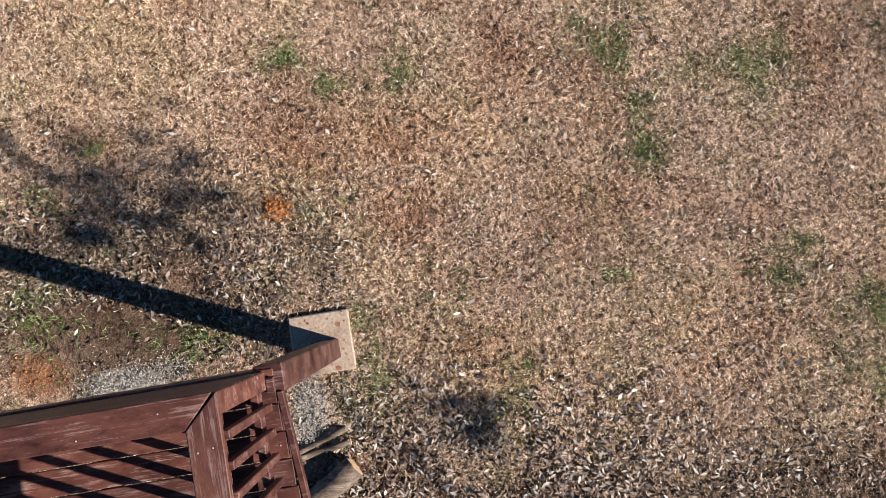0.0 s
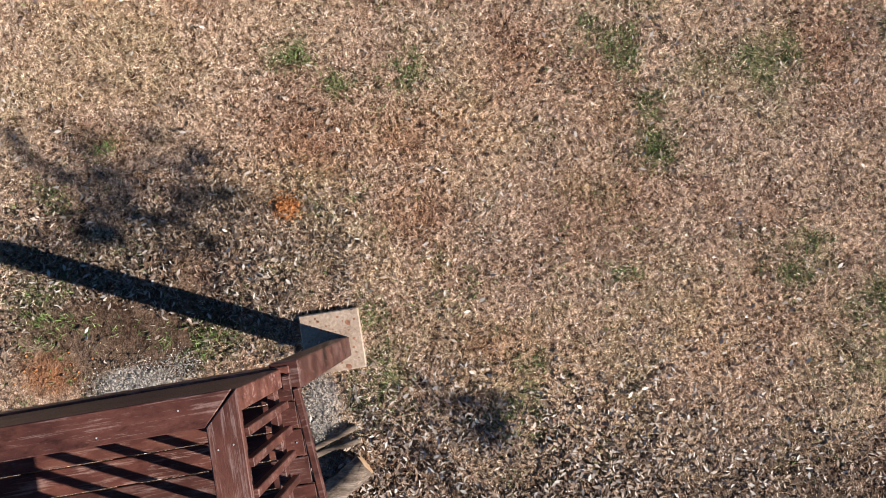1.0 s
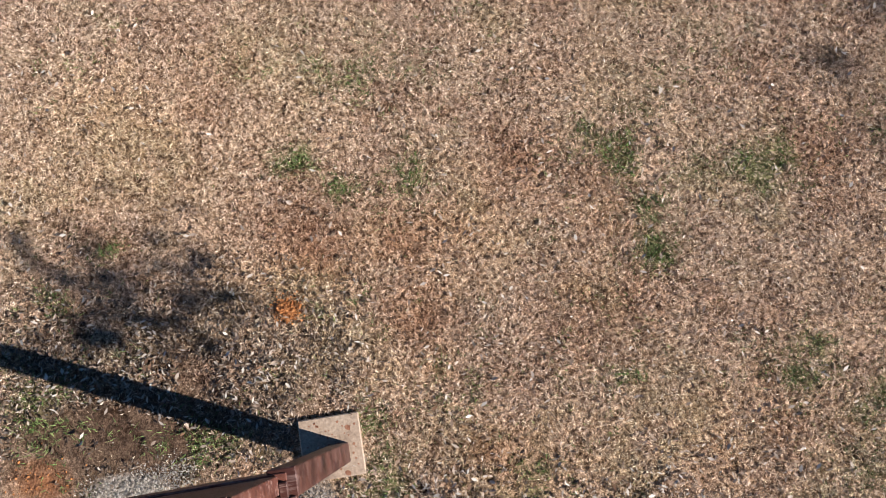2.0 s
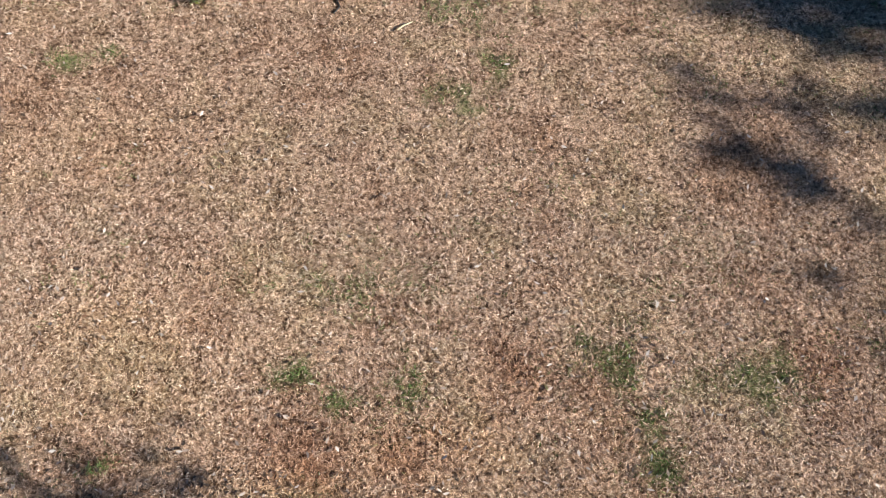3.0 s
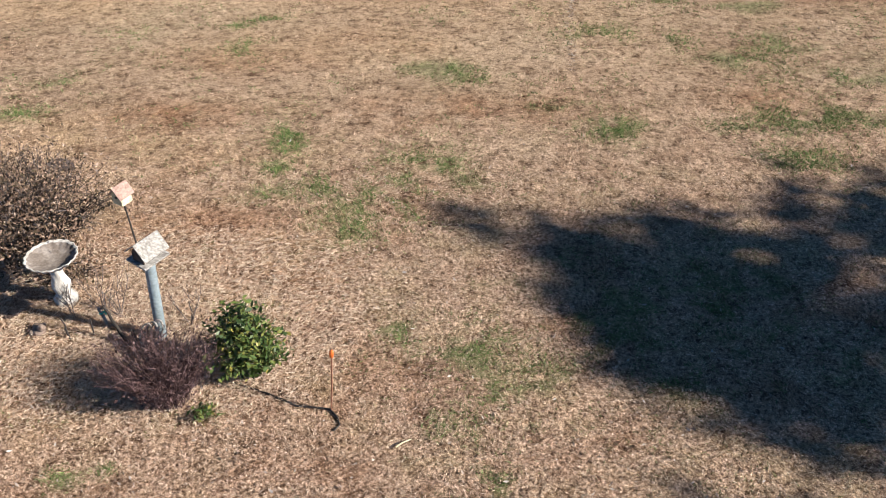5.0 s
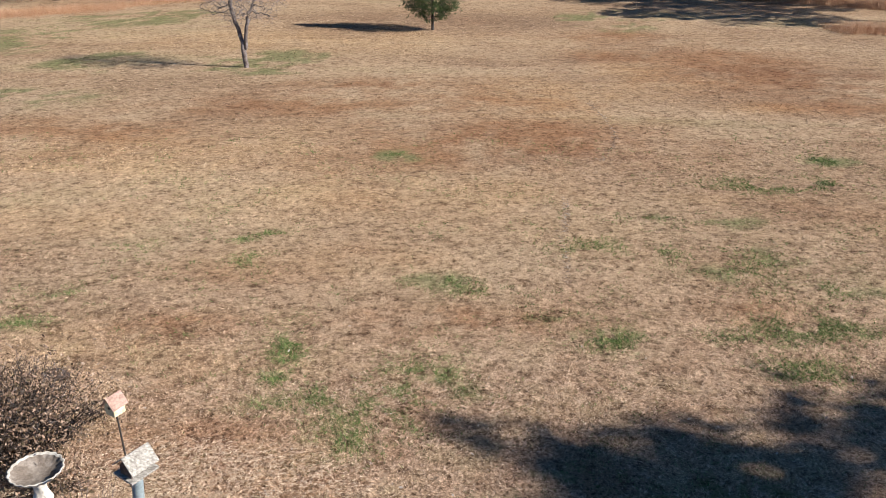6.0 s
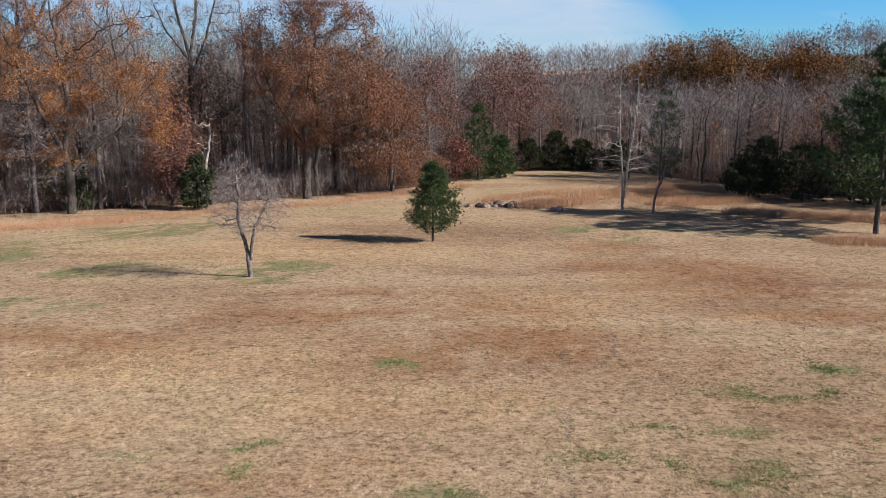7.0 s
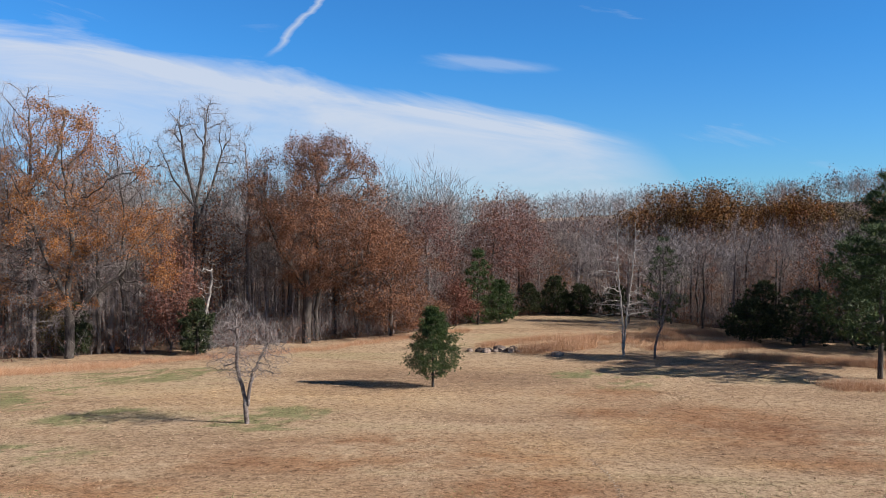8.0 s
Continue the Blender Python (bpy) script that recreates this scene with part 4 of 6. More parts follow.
# ---------------------------------------------------------------- garden bed
def build_birdbath():
    t = thing("birdbath", "pale cast-stone birdbath with scalloped dark-stained basin, on straw", "birdbath", pose(-4.22, 7.14, gz(-4.22, 7.14), 0, 0, 20))
    prof = [(0.0, 0.0), (0.125, 0.0), (0.125, 0.075), (0.105, 0.10), (0.075, 0.13), (0.095, 0.20), (0.098, 0.27), (0.07, 0.36), (0.062, 0.43), (0.08, 0.49), (0.11, 0.54), (0.0, 0.55)]
    twist = lambda a, k: (1.0 + 0.05 * math.cos(6 * a)) if k < 4 else 1.0 + 0.10 * math.sin(5 * a + k * 1.1)
    v, f = lathe(prof, 36, twist)
    part("pedestal", tri_mesh("pedestal", v, f, MAT_STONE, True), None, t)
    shell = lambda a, k: 1.0 + (0.06 * abs(math.sin(9 * a)) if 2 <= k <= 6 else 0.0)
    v, f = lathe([(0.05, 0.535), (0.14, 0.55), (0.225, 0.60), (0.262, 0.645), (0.268, 0.66), (0.255, 0.66), (0.22, 0.62)], 72, shell)
    part("basin", tri_mesh("basin", v, f, MAT_STONE, True), None, t, "scalloped stone rim")
    v, f = lathe([(0.252, 0.654), (0.215, 0.62), (0.14, 0.582), (0.05, 0.57), (0.0, 0.569)], 72, lambda a, k: 1.0 + (0.06 * abs(math.sin(9 * a)) if k < 2 else 0.0))
    part("bowl_lining", tri_mesh("bowl_lining", v, f, MAT_BASIN, True), None, t, "dark algae-stained inside")


build_birdbath()


def gable(w, d, h, rise):
    """A small house body with a gabled top; w across, d deep."""
    bm = bmesh.new()
    pts = [(-w / 2, 0), (w / 2, 0), (w / 2, h), (0, h + rise), (-w / 2, h)]
    a = [bm.verts.new((x, -d / 2, z)) for x, z in pts]
    b = [bm.verts.new((x, d / 2, z)) for x, z in pts]
    bm.faces.new(a), bm.faces.new(b[::-1])
    for i in range(5):
        bm.faces.new((a[i], b[i], b[(i + 1) % 5], a[(i + 1) % 5]))
    bmesh.ops.recalc_face_normals(bm, faces=bm.faces[:])
    return bm


def roof_slab(w, d, h, rise, side, over, thick):
    bm = bmesh.new()
    run = w / 2 + over
    sl = rise / (w / 2)
    pts = [(0, h + rise), (side * run, h + rise - sl * run)]
    prof = [(x, z) for x, z in pts] + [(x, z + thick) for x, z in pts[::-1]]
    a = [bm.verts.new((x, -d / 2 - over, z + 0.002)) for x, z in prof]
    b = [bm.verts.new((x, d / 2 + over, z + 0.002)) for x, z in prof]
    bm.faces.new(a), bm.faces.new(b[::-1])
    for i in range(4):
        bm.faces.new((a[i], b[i], b[(i + 1) % 4], a[(i + 1) % 4]))
    bmesh.ops.recalc_face_normals(bm, faces=bm.faces[:])
    return bm


def build_feeder():
    x, y = -3.01, 6.55
    t = thing("bird_feeder", "weathered grey-roofed wooden bird feeder on a leaning grey pipe", "bird feeder", pose(x, y, gz(x, y), 2, 5.5, 0))
    v, f = tubes([([(0, 0, -0.15), (0, 0, 0.4), (0, 0, 0.8), (0, 0, 1.13)], [0.055, 0.055, 0.055, 0.055], 20)])
    part("pipe", tri_mesh("pipe", v, f, MAT_PIPE, True), None, t, "grey plastic pipe")
    part("mount", box(-0.035, 0.035, -0.035, 0.035, 1.1, 1.16, 0.003), MAT_HOSE, t)
    m = pose(0.0, 0, 1.15, 0, 0, -32)
    bits = [("tray", box(-0.13, 0.13, -0.16, 0.16, 0.0, 0.022, 0.003), MAT_OLD_WOOD), ("body", gable(0.15, 0.24, 0.13, 0.075), MAT_DARK_WOOD),
            ("roof_board", roof_slab(0.24, 0.27, 0.115, 0.12, 1, 0.02, 0.014), MAT_OLD_WOOD), ("roof_board", roof_slab(0.24, 0.27, 0.115, 0.12, -1, 0.02, 0.014), MAT_OLD_WOOD)]
    for n, bm, mat in bits:
        bmesh.ops.transform(bm, verts=bm.verts[:], matrix=m)
        part(n, bm, mat, t)


build_feeder()


def build_birdhouse():
    x, y = -3.6, 7.85
    t = thing("birdhouse", "small cream birdhouse with faded red roof on a thin stick", "birdhouse", pose(x, y, gz(x, y), 0, 0, -30))
    v, f = tubes([([(0.03, 0, -0.05), (0.0, 0.01, 0.4), (0.0, 0, 0.86)], [0.012, 0.011, 0.01], 8)])
    part("stick", tri_mesh("stick", v, f, MAT_BARK, True), None, t)
    m = pose(0, 0, 0.85)
    body = gable(0.14, 0.15, 0.13, 0.09)
    bmesh.ops.transform(body, verts=body.verts[:], matrix=m)
    part("body", body, MAT_CREAM, t)
    for s in (1, -1):
        bm = roof_slab(0.15, 0.16, 0.13, 0.095, s, 0.025, 0.01)
        bmesh.ops.transform(bm, verts=bm.verts[:], matrix=m)
        part("roof_board", bm, MAT_ROOF_RED, t, "faded red roof board")
    # no opening is cut: a black disc paints the hole's shade
    bm = bmesh.new()
    bmesh.ops.create_cone(bm, cap_ends=True, segments=14, radius1=0.018, radius2=0.018, depth=0.006, matrix=pose(0, -0.077, 0.95, 90))
    part("entrance", bm, MAT_HOSE, t, "black disc standing in for the shaded entrance hole")


build_birdhouse()


def build_stake():
    t = thing("garden_stake", "thin rusty garden stake with an orange cap", "stake", pose(-1.11, 5.54, 0.0, 0, 5.0, 0))
    v, f = tubes([([(0, 0, -0.1), (0.005, 0, 0.4), (0.0, 0, 0.8)], [0.008, 0.008, 0.008], 8)])
    part("rod", tri_mesh("rod", v, f, MAT_STAKE, True), None, t)
    v, f = lathe([(0.0, 0.75), (0.017, 0.755), (0.021, 0.78), (0.021, 0.82), (0.014, 0.84), (0.0, 0.845)], 12)
    part("cap", tri_mesh("cap", v, f, MAT_ORANGE_PLASTIC, True), None, t, "bright orange plastic cap")


build_stake()


def build_hose():
    v, f = tubes([([(-2.35, 5.95, 0.02), (-2.08, 5.89, 0.015), (-1.76, 5.75, 0.02), (-1.46, 5.6, 0.014), (-1.28, 5.57, 0.02), (-1.12, 5.55, 0.014), (-1.04, 5.45, 0.014), (-1.01, 5.36, 0.014), (-1.06, 5.29, 0.012)], [0.011] * 7 + [0.008] * 2, 8)])
    ob = new("drip_hose", tri_mesh("drip_hose", v, f, MAT_HOSE, True))
    tagged(ob, "thin black drip hose winding over the straw bed", "hose")
    pts = [(-3.13 + 0.09 * math.cos(a) + 0.01 * a, 6.42 + 0.05 * math.sin(a), 0.16 + 0.13 * math.sin(a + 0.6) + 0.004 * a) for a in np.linspace(0, 17, 60)]
    v, f = tubes([(pts, [0.011] * 60, 6)])
    ob = new("rope_coil", tri_mesh("rope_coil", v, f, MAT_OLD_WOOD, True))
    tagged(ob, "pale loosely coiled rope leaning on the feeder pipe", "rope")


build_hose()


def build_pale_stick():
    v, f = tubes([([(-0.46, 5.08, 0.03), (-0.40, 5.12, 0.045), (-0.32, 5.17, 0.035)], [0.009, 0.008, 0.005], 7)])
    ob = new("pale_stick", tri_mesh("pale_stick", v, f, MAT_CREAM, True))
    tagged(ob, "short peeled yellow-white stick on the lawn", "stick")


build_pale_stick()


def build_canes():
    """Pruned rose canes and sticks in the bed."""
    rng = np.random.default_rng(11)
    for k, (x, y, h, r, lx, ly, mat, lab) in enumerate([
            (-3.33, 6.45, 0.55, 0.02, -0.32, 0.1, MAT_BARK, "dark cut wooden stake standing in the bed"), (-3.24, 6.4, 0.3, 0.026, 0.08, 0.0, MAT_BARK, "short dark cut stump in the bed"),
            (-3.62, 6.72, 0.3, 0.022, -0.25, 0.1, MAT_OLD_WOOD, "short pale pruned stick with a teal tie"), (-3.98, 6.55, 0.35, 0.012, -0.1, 0.0, MAT_BARK, "thin bare pruned cane in the bed"),
            (-3.75, 6.6, 0.28, 0.01, 0.05, 0.0, MAT_BARK, "thin bare pruned cane in the bed")]):
        t = thing("garden_stick", lab, "stick", pose(x, y, gz(x, y)))
        n = 6
        pts = [(lx * h * i / n + rng.normal() * 0.006, ly * h * i / n + rng.normal() * 0.006, -0.04 + h * i / n) for i in range(n + 1)]
        v, f = tubes([(pts, [r * (1 - 0.3 * i / n) for i in range(n + 1)], 7)])
        part("stick", tri_mesh("stick", v, f, mat, True), None, t)
        if k == 2:
            v, f = tubes([([(-0.035 + 0.03 * math.cos(a), 0.015 + 0.03 * math.sin(a), 0.17 + 0.008 * a) for a in np.linspace(0, 8, 20)], [0.009] * 20, 6)])
            part("tie", tri_mesh("tie", v, f, MAT_TEAL, True), None, t, "teal ribbon tie")
    for k, (x, y, h) in enumerate([(-3.55, 6.9, 0.85), (-3.75, 7.0, 0.7), (-2.75, 6.75, 0.6), (-4.05, 6.9, 0.6)]):
        t = thing("bare_rose", "bare thin rose canes in the straw bed", "shrub", pose(x, y, gz(x, y)), group="bare roses")
        lines = []
        for i in range(5):
            a = rng.uniform(0, 6.28)
            d = np.array((math.cos(a) * 0.35, math.sin(a) * 0.35, 1.0))
            p = np.array((0.0, 0.0, -0.03))
            pts = [p]
            for j in range(6):
                d = unit(d + rng.normal(size=3) * 0.13)
                p = p + d * h * rng.uniform(0.6, 1.0) / 6
                pts.append(p)
            lines.append((pts, np.linspace(0.006, 0.0025, 7), 4))
            for j in (2, 3, 4):
                e = unit(d + rng.normal(size=3) * 0.6)
                lines.append(([pts[j], pts[j] + e * h * 0.2, pts[j] + e * h * 0.35 + np.array((0, 0, 0.03))], [0.003, 0.0025, 0.0015], 3))
        v, f = tubes(lines)
        part("branchwork", tri_mesh("branchwork", v, f, MAT_CHERRY_BARK), None, t)


build_canes()


def build_shrub(name, label, x, y, w, d, h, stems, stem_mat, leaves, leaf_size, leaf_mat, seed, fan=0.5, stem_r=0.006, twigs=0, twig_mat=None, leaf_low=0.15, shape=0.5):
    rng = np.random.default_rng(seed)
    t = thing(name, label, "shrub", pose(x, y, gz(x, y)))
    lines, tip, tdir = [], [], []
    for i in range(stems):
        a, q = rng.uniform(0, 2 * math.pi), math.sqrt(rng.random())
        bx, by = 0.25 * w / 2 * q * math.cos(a), 0.25 * d / 2 * q * math.sin(a)
        ex, ey = w / 2 * q * math.cos(a) * 0.9, d / 2 * q * math.sin(a) * 0.9
        ez = h * (1 - shape * q * q) * rng.uniform(0.8, 1.05)
        p0, p1 = np.array((bx, by, -0.03)), np.array((ex, ey, ez))
        n = 6
        pts = []
        for j in range(n + 1):
            s = j / n
            c = p0 + (p1 - p0) * np.array((s ** 1.5, s ** 1.5, s)) + rng.normal(size=3) * 0.02 * h * (j > 0)
            pts.append(c)
        lines.append((pts, np.linspace(stem_r, stem_r * 0.35, n + 1), 4))
        for j in range(1, n + 1):
            if pts[j][2] > leaf_low * h:
                tip.append(pts[j]), tdir.append(pts[j] - pts[j - 1])
                e = unit(unit(pts[j] - pts[j - 1]) + rng.normal(size=3) * 0.7)
                end = pts[j] + e * h * 0.16
                lines.append(([pts[j], end], [stem_r * 0.5, stem_r * 0.25], 3))
                tip.append(end), tdir.append(e)
    tip, tdir = np.array(tip), np.array(tdir)
    v, f = tubes(lines)
    part("branchwork", tri_mesh("branchwork", v, f, stem_mat), None, t)
    if twigs:
        i = rng.integers(0, len(tip), twigs)
        dd = unit(unit(tdir[i]) + rng.normal(size=(twigs, 3)) * 0.5 + np.array((0, 0, 0.3)))
        v, f = slivers(tip[i] + rng.normal(size=(twigs, 3)) * 0.02, dd, rng.uniform(0.05, 0.16, twigs), np.full(twigs, 0.005), rng)
        part("branchwork", tri_mesh("branchwork", v, f, twig_mat), None, t)
    if leaves:
        i = rng.integers(0, len(tip), leaves)
        p = tip[i] + rng.normal(size=(leaves, 3)) * np.array((0.05, 0.05, 0.04)) * max(w, 0.7)
        p = p[p[:, 2] > 0.02]
        v, f = leaf_quads(p, leaf_size, rng, 0.3, 2.2)
        part("foliage", tri_mesh("foliage", v, f, leaf_mat), None, t)
    return t


build_shrub("evergreen_bush", "small dense glossy green evergreen bush in the straw bed", -1.98, 6.02, 0.74, 0.62, 0.84, 60, MAT_BARK, 3000, 0.031, MAT_HOLLY, 21, stem_r=0.007, shape=0.55)
build_shrub("bare_shrub", "leafless purple-brown twiggy shrub in the straw bed", -2.72, 5.66, 1.35, 0.95, 0.7, 170, MAT_PURPLE, 1300, 0.016, MAT_PURPLE, 22, stem_r=0.006, twigs=3200, twig_mat=MAT_PURPLE, shape=0.12)
build_shrub("low_weed", "low grey-green leafy plant at the shrub's foot", -2.32, 5.45, 0.3, 0.25, 0.16, 16, MAT_GREEN, 90, 0.028, MAT_HOLLY, 23, stem_r=0.004)
build_shrub("large_shrub", "large rounded shrub with faded brown-grey leaves behind the birdbath", -4.95, 8.0, 2.7, 1.5, 1.2, 200, MAT_BARK, 19000, 0.02, MAT_OLIVE, 24, stem_r=0.009, twigs=2500, twig_mat=MAT_TWIG, shape=0.35, leaf_low=0.05)
build_shrub("low_plants", "low grey-green foliage under the birdbath", -4.35, 7.55, 1.3, 0.5, 0.3, 50, MAT_BARK, 900, 0.024, MAT_OLIVE, 25, stem_r=0.004)


def build_ornament():
    bm = bmesh.new()
    for x, y, z, r, s in ((0, 0, 0.05, 0.075, 0.75), (0.05, 0.0, 0.11, 0.05, 0.9), (-0.06, 0.03, 0.06, 0.045, 0.8), (-0.05, -0.045, 0.05, 0.04, 0.8), (0.08, 0.03, 0.14, 0.018, 1.0), (0.08, -0.03, 0.14, 0.018, 1.0)):
        bmesh.ops.create_icosphere(bm, subdivisions=2, radius=r, matrix=Matrix.Translation((x, y, z)) @ Matrix.Diagonal((1, 1, s, 1)))
    ob = part("garden_ornament", bm, MAT_PINK_ROCK, smooth=True)
    tagged(ob, "small weathered grey-white stone garden ornament on the straw", "ornament")
    ob.matrix_world = pose(-4.33, 6.62, 0, 0, 0, -20)


build_ornament()


def build_stone(name, label, x, y, r, sq, mat, seed, cat="stone"):
    rng = np.random.default_rng(seed)
    bm = bmesh.new()
    bmesh.ops.create_icosphere(bm, subdivisions=3, radius=1.0)
    off = Vector(rng.uniform(0, 50, 3))
    for v in bm.verts:
        v.co *= 1 + 0.35 * noise.noise(v.co * 1.3 + off) + 0.12 * noise.noise(v.co * 4 + off)
        v.co = Vector((v.co.x * r, v.co.y * r * 0.75, max(v.co.z, -0.4) * r * sq))
    ob = part(name, bm, mat)
    tagged(ob, label, cat)
    ob.matrix_world = pose(x, y, gz(x, y) + r * sq * 0.25, 0, 0, rng.uniform(0, 360))
    return ob


build_stone("brown_rock", "dark brown rounded rock on the dry lawn", -5.28, 9.95, 0.16, 0.5, MAT_DARK_WOOD, 31)


# ---------------------------------------------------------------- lone trees in the field
def build_tree(name, label, x, y, rows, r, seed, stems=None, bark=MAT_BARK, points=700, step=0.5, kill=0.8, up=0.12, crooked=0.2, thin=0.012, twigs=0, twig_len=0.6, twig_w=0.016, twig_mat=MAT_TWIG,
               leaves=0, leaf_size=0.1, leaf_mat=MAT_RUST, scatter=0.3, keep=None, turn=0.0, group=""):
    """A tree whose boughs fill the crown given by rows of (height, half width, shift)."""
    rng = np.random.default_rng(seed)
    z0 = rows[0][0]
    stems = stems or [[(0, 0, -0.2), (rng.normal() * 0.1, 0, z0 * 0.5), (rng.normal() * 0.15, 0, z0), (0, 0, z0 + (rows[-1][0] - z0) * 0.35)]]
    P, par = grow(rng, envelope(rng, points, rows), stems, step, kill, up, crooked)
    lines, tp, td = boughs(P, par, r, thin)
    t = thing(name, label, "tree", pose(x, y, gz(x, y), 0, 0, turn), group=group)
    v, f = tubes(lines)
    part("trunk", tri_mesh("trunk", v, f, bark, True), None, t)
    if twigs:
        part("branchwork", twig_mesh("branchwork", tp, td, twigs, twig_len, twig_w, rng, twig_mat), None, t)
    if leaves:
        part("crown", leaf_mesh("crown", tp, leaves, scatter, leaf_size, rng, leaf_mat, keep), None, t)
    return t


build_tree("bare_fruit_tree", "small leafless fruit tree with ashen twigs on the lawn", -8.0, 35.0, [(1.7, 0.6, 0.0), (2.4, 1.7, -0.05), (3.4, 1.85, 0.05), (4.3, 1.2, -0.2), (5.1, 0.45, -0.4)], 0.105, 41,
           [[(0, 0, -0.15), (-0.05, 0, 0.9), (-0.22, 0.08, 1.55), (-0.42, 0.1, 2.3), (-0.36, 0.0, 3.3), (-0.45, 0, 4.3)], [(0, 0, 0.6), (0.12, -0.04, 1.3), (0.25, -0.06, 2.0), (0.6, 0.1, 2.8), (0.95, 0.2, 3.4)]],
           MAT_CHERRY_BARK, points=1200, step=0.15, kill=0.17, up=0.0, crooked=0.38, thin=0.008, twigs=4500, twig_len=0.3, twig_w=0.008, twig_mat=MAT_ASH_TWIG)


def build_pine(name, label, x, y, height, r, width, seed, low=0.06, whorls=12, per=7, tuft=0.22, tufts=26, needle_w=0.02, mat=MAT_NEEDLE, up=0.25, ragged=0.25, taper=1.0, dense=1.0, loose=0.085):
    """A pine: a straight trunk, whorls of branches, needle tufts along them."""
    rng = np.random.default_rng(seed)
    t = thing(name, label, "tree", pose(x, y, gz(x, y)))
    lines = [([(0, 0, -0.2), (0.03 * r, 0, height * 0.35), (0, 0.03, height * 0.7), (0, 0, height * 0.99)], [r, r * 0.75, r * 0.42, r * 0.06], 8)]
    P, D = [], []
    for k in range(whorls):
        s = low + (1 - low) * (k + 0.5 * rng.random()) / whorls
        z = height * s
        q = (s - low) / (1 - low)
        reach = width / 2 * min(1.0, (1 - q) ** (0.75 * taper) * 1.05 + 0.06) * (0.75 + 0.25 * min(1, q * 6))
        for i in range(per):
            a = 2 * math.pi * (i + rng.uniform(-0.3, 0.3)) / per + k * 1.3
            ln = reach * rng.uniform(1 - ragged, 1 + ragged)
            n = 5
            pts = []
            for j in range(n + 1):
                e = j / n
                pts.append(np.array((math.cos(a) * ln * e, math.sin(a) * ln * e, z + ln * (up * e * e + 0.08 * e - 0.1 * math.sin(e * 3)))) + rng.normal(size=3) * 0.02 * ln * (j > 0))
            lines.append((pts, np.linspace(max(r * 0.22 * (1 - q * 0.7), 0.012), 0.006, n + 1), 4))
            m = max(3, int(tufts * dense * (0.35 + ln / width)))
            knots = 0.35 + 0.65 * np.sqrt(rng.random(max(2, m // 9)))
            swing = rng.normal(size=len(knots)) * 0.22
            for j in range(m):
                q = rng.integers(0, len(knots))
                e, b = knots[q], a + swing[q]
                c = np.array((math.cos(b) * ln * e, math.sin(b) * ln * e, z + ln * (up * e * e + 0.08 * e - 0.1 * math.sin(e * 3))))
                c = c + rng.normal(size=3) * np.array((1.0, 1.0, 0.6)) * loose * max(ln, 0.25 * width)
                P.append(c), D.append((math.cos(a), math.sin(a), 0.7))
    P, D = np.array(P), np.array(D)
    per_tuft = 9
    i = np.repeat(np.arange(len(P)), per_tuft)
    d = unit(unit(D[i]) * 0.6 + rng.normal(size=(len(i), 3)) * 0.65)
    v, f = slivers(P[i], d, rng.uniform(0.6, 1.2, len(i)) * tuft, np.full(len(i), needle_w), rng)
    vt, ft = tubes(lines)
    part("trunk", tri_mesh("trunk", vt, ft, MAT_BARK, True), None, t)
    part("crown", tri_mesh("crown", v, f, mat), None, t, "green needle tufts")
    return t


build_pine("young_pine", "young bushy green pine standing alone in the field", -0.54, 45.88, 4.3, 0.08, 2.75, 51, low=0.09, whorls=15, per=8, tuft=0.2, tufts=44, needle_w=0.022, up=0.75, taper=1.35, ragged=0.36, loose=0.13)
build_pine("tall_pine", "tall dark green pine at the field's edge", 24.95, 49.0, 8.8, 0.17, 6.2, 52, low=0.24, whorls=11, per=7, tuft=0.34, tufts=55, needle_w=0.045, up=0.12, ragged=0.5, taper=0.6)
build_pine("tall_pine", "taller dark green pine behind another at the field's edge", 29.2, 54.2, 12.4, 0.22, 7.0, 59, low=0.3, whorls=14, per=7, tuft=0.36, tufts=70, needle_w=0.05, up=0.12, ragged=0.5, taper=0.6)

# all but unseen pines, added off to the right to shade the cedars
for x, y, h, s in ((42, 63.5, 16, 56), (37, 67, 14, 57), (47, 67, 15, 58)):
    build_pine("tall_pine", "tall dark green pine added beside the field to shade the cedars", x, y, h, 0.24, 7.5, s, low=0.12, whorls=13, per=6, tuft=0.4, tufts=30, needle_w=0.07, up=0.12, ragged=0.4, taper=0.6)

# the pine beside the yard whose shade lies on the lawn
build_pine("tall_pine", "tall dark green pine beside the yard shading the lawn", 24.1, 1.0, 13.8, 0.26, 10.4, 53, low=0.14, whorls=14, per=6, tuft=0.46, tufts=70, needle_w=0.1, up=0.12, ragged=0.6, taper=0.85)


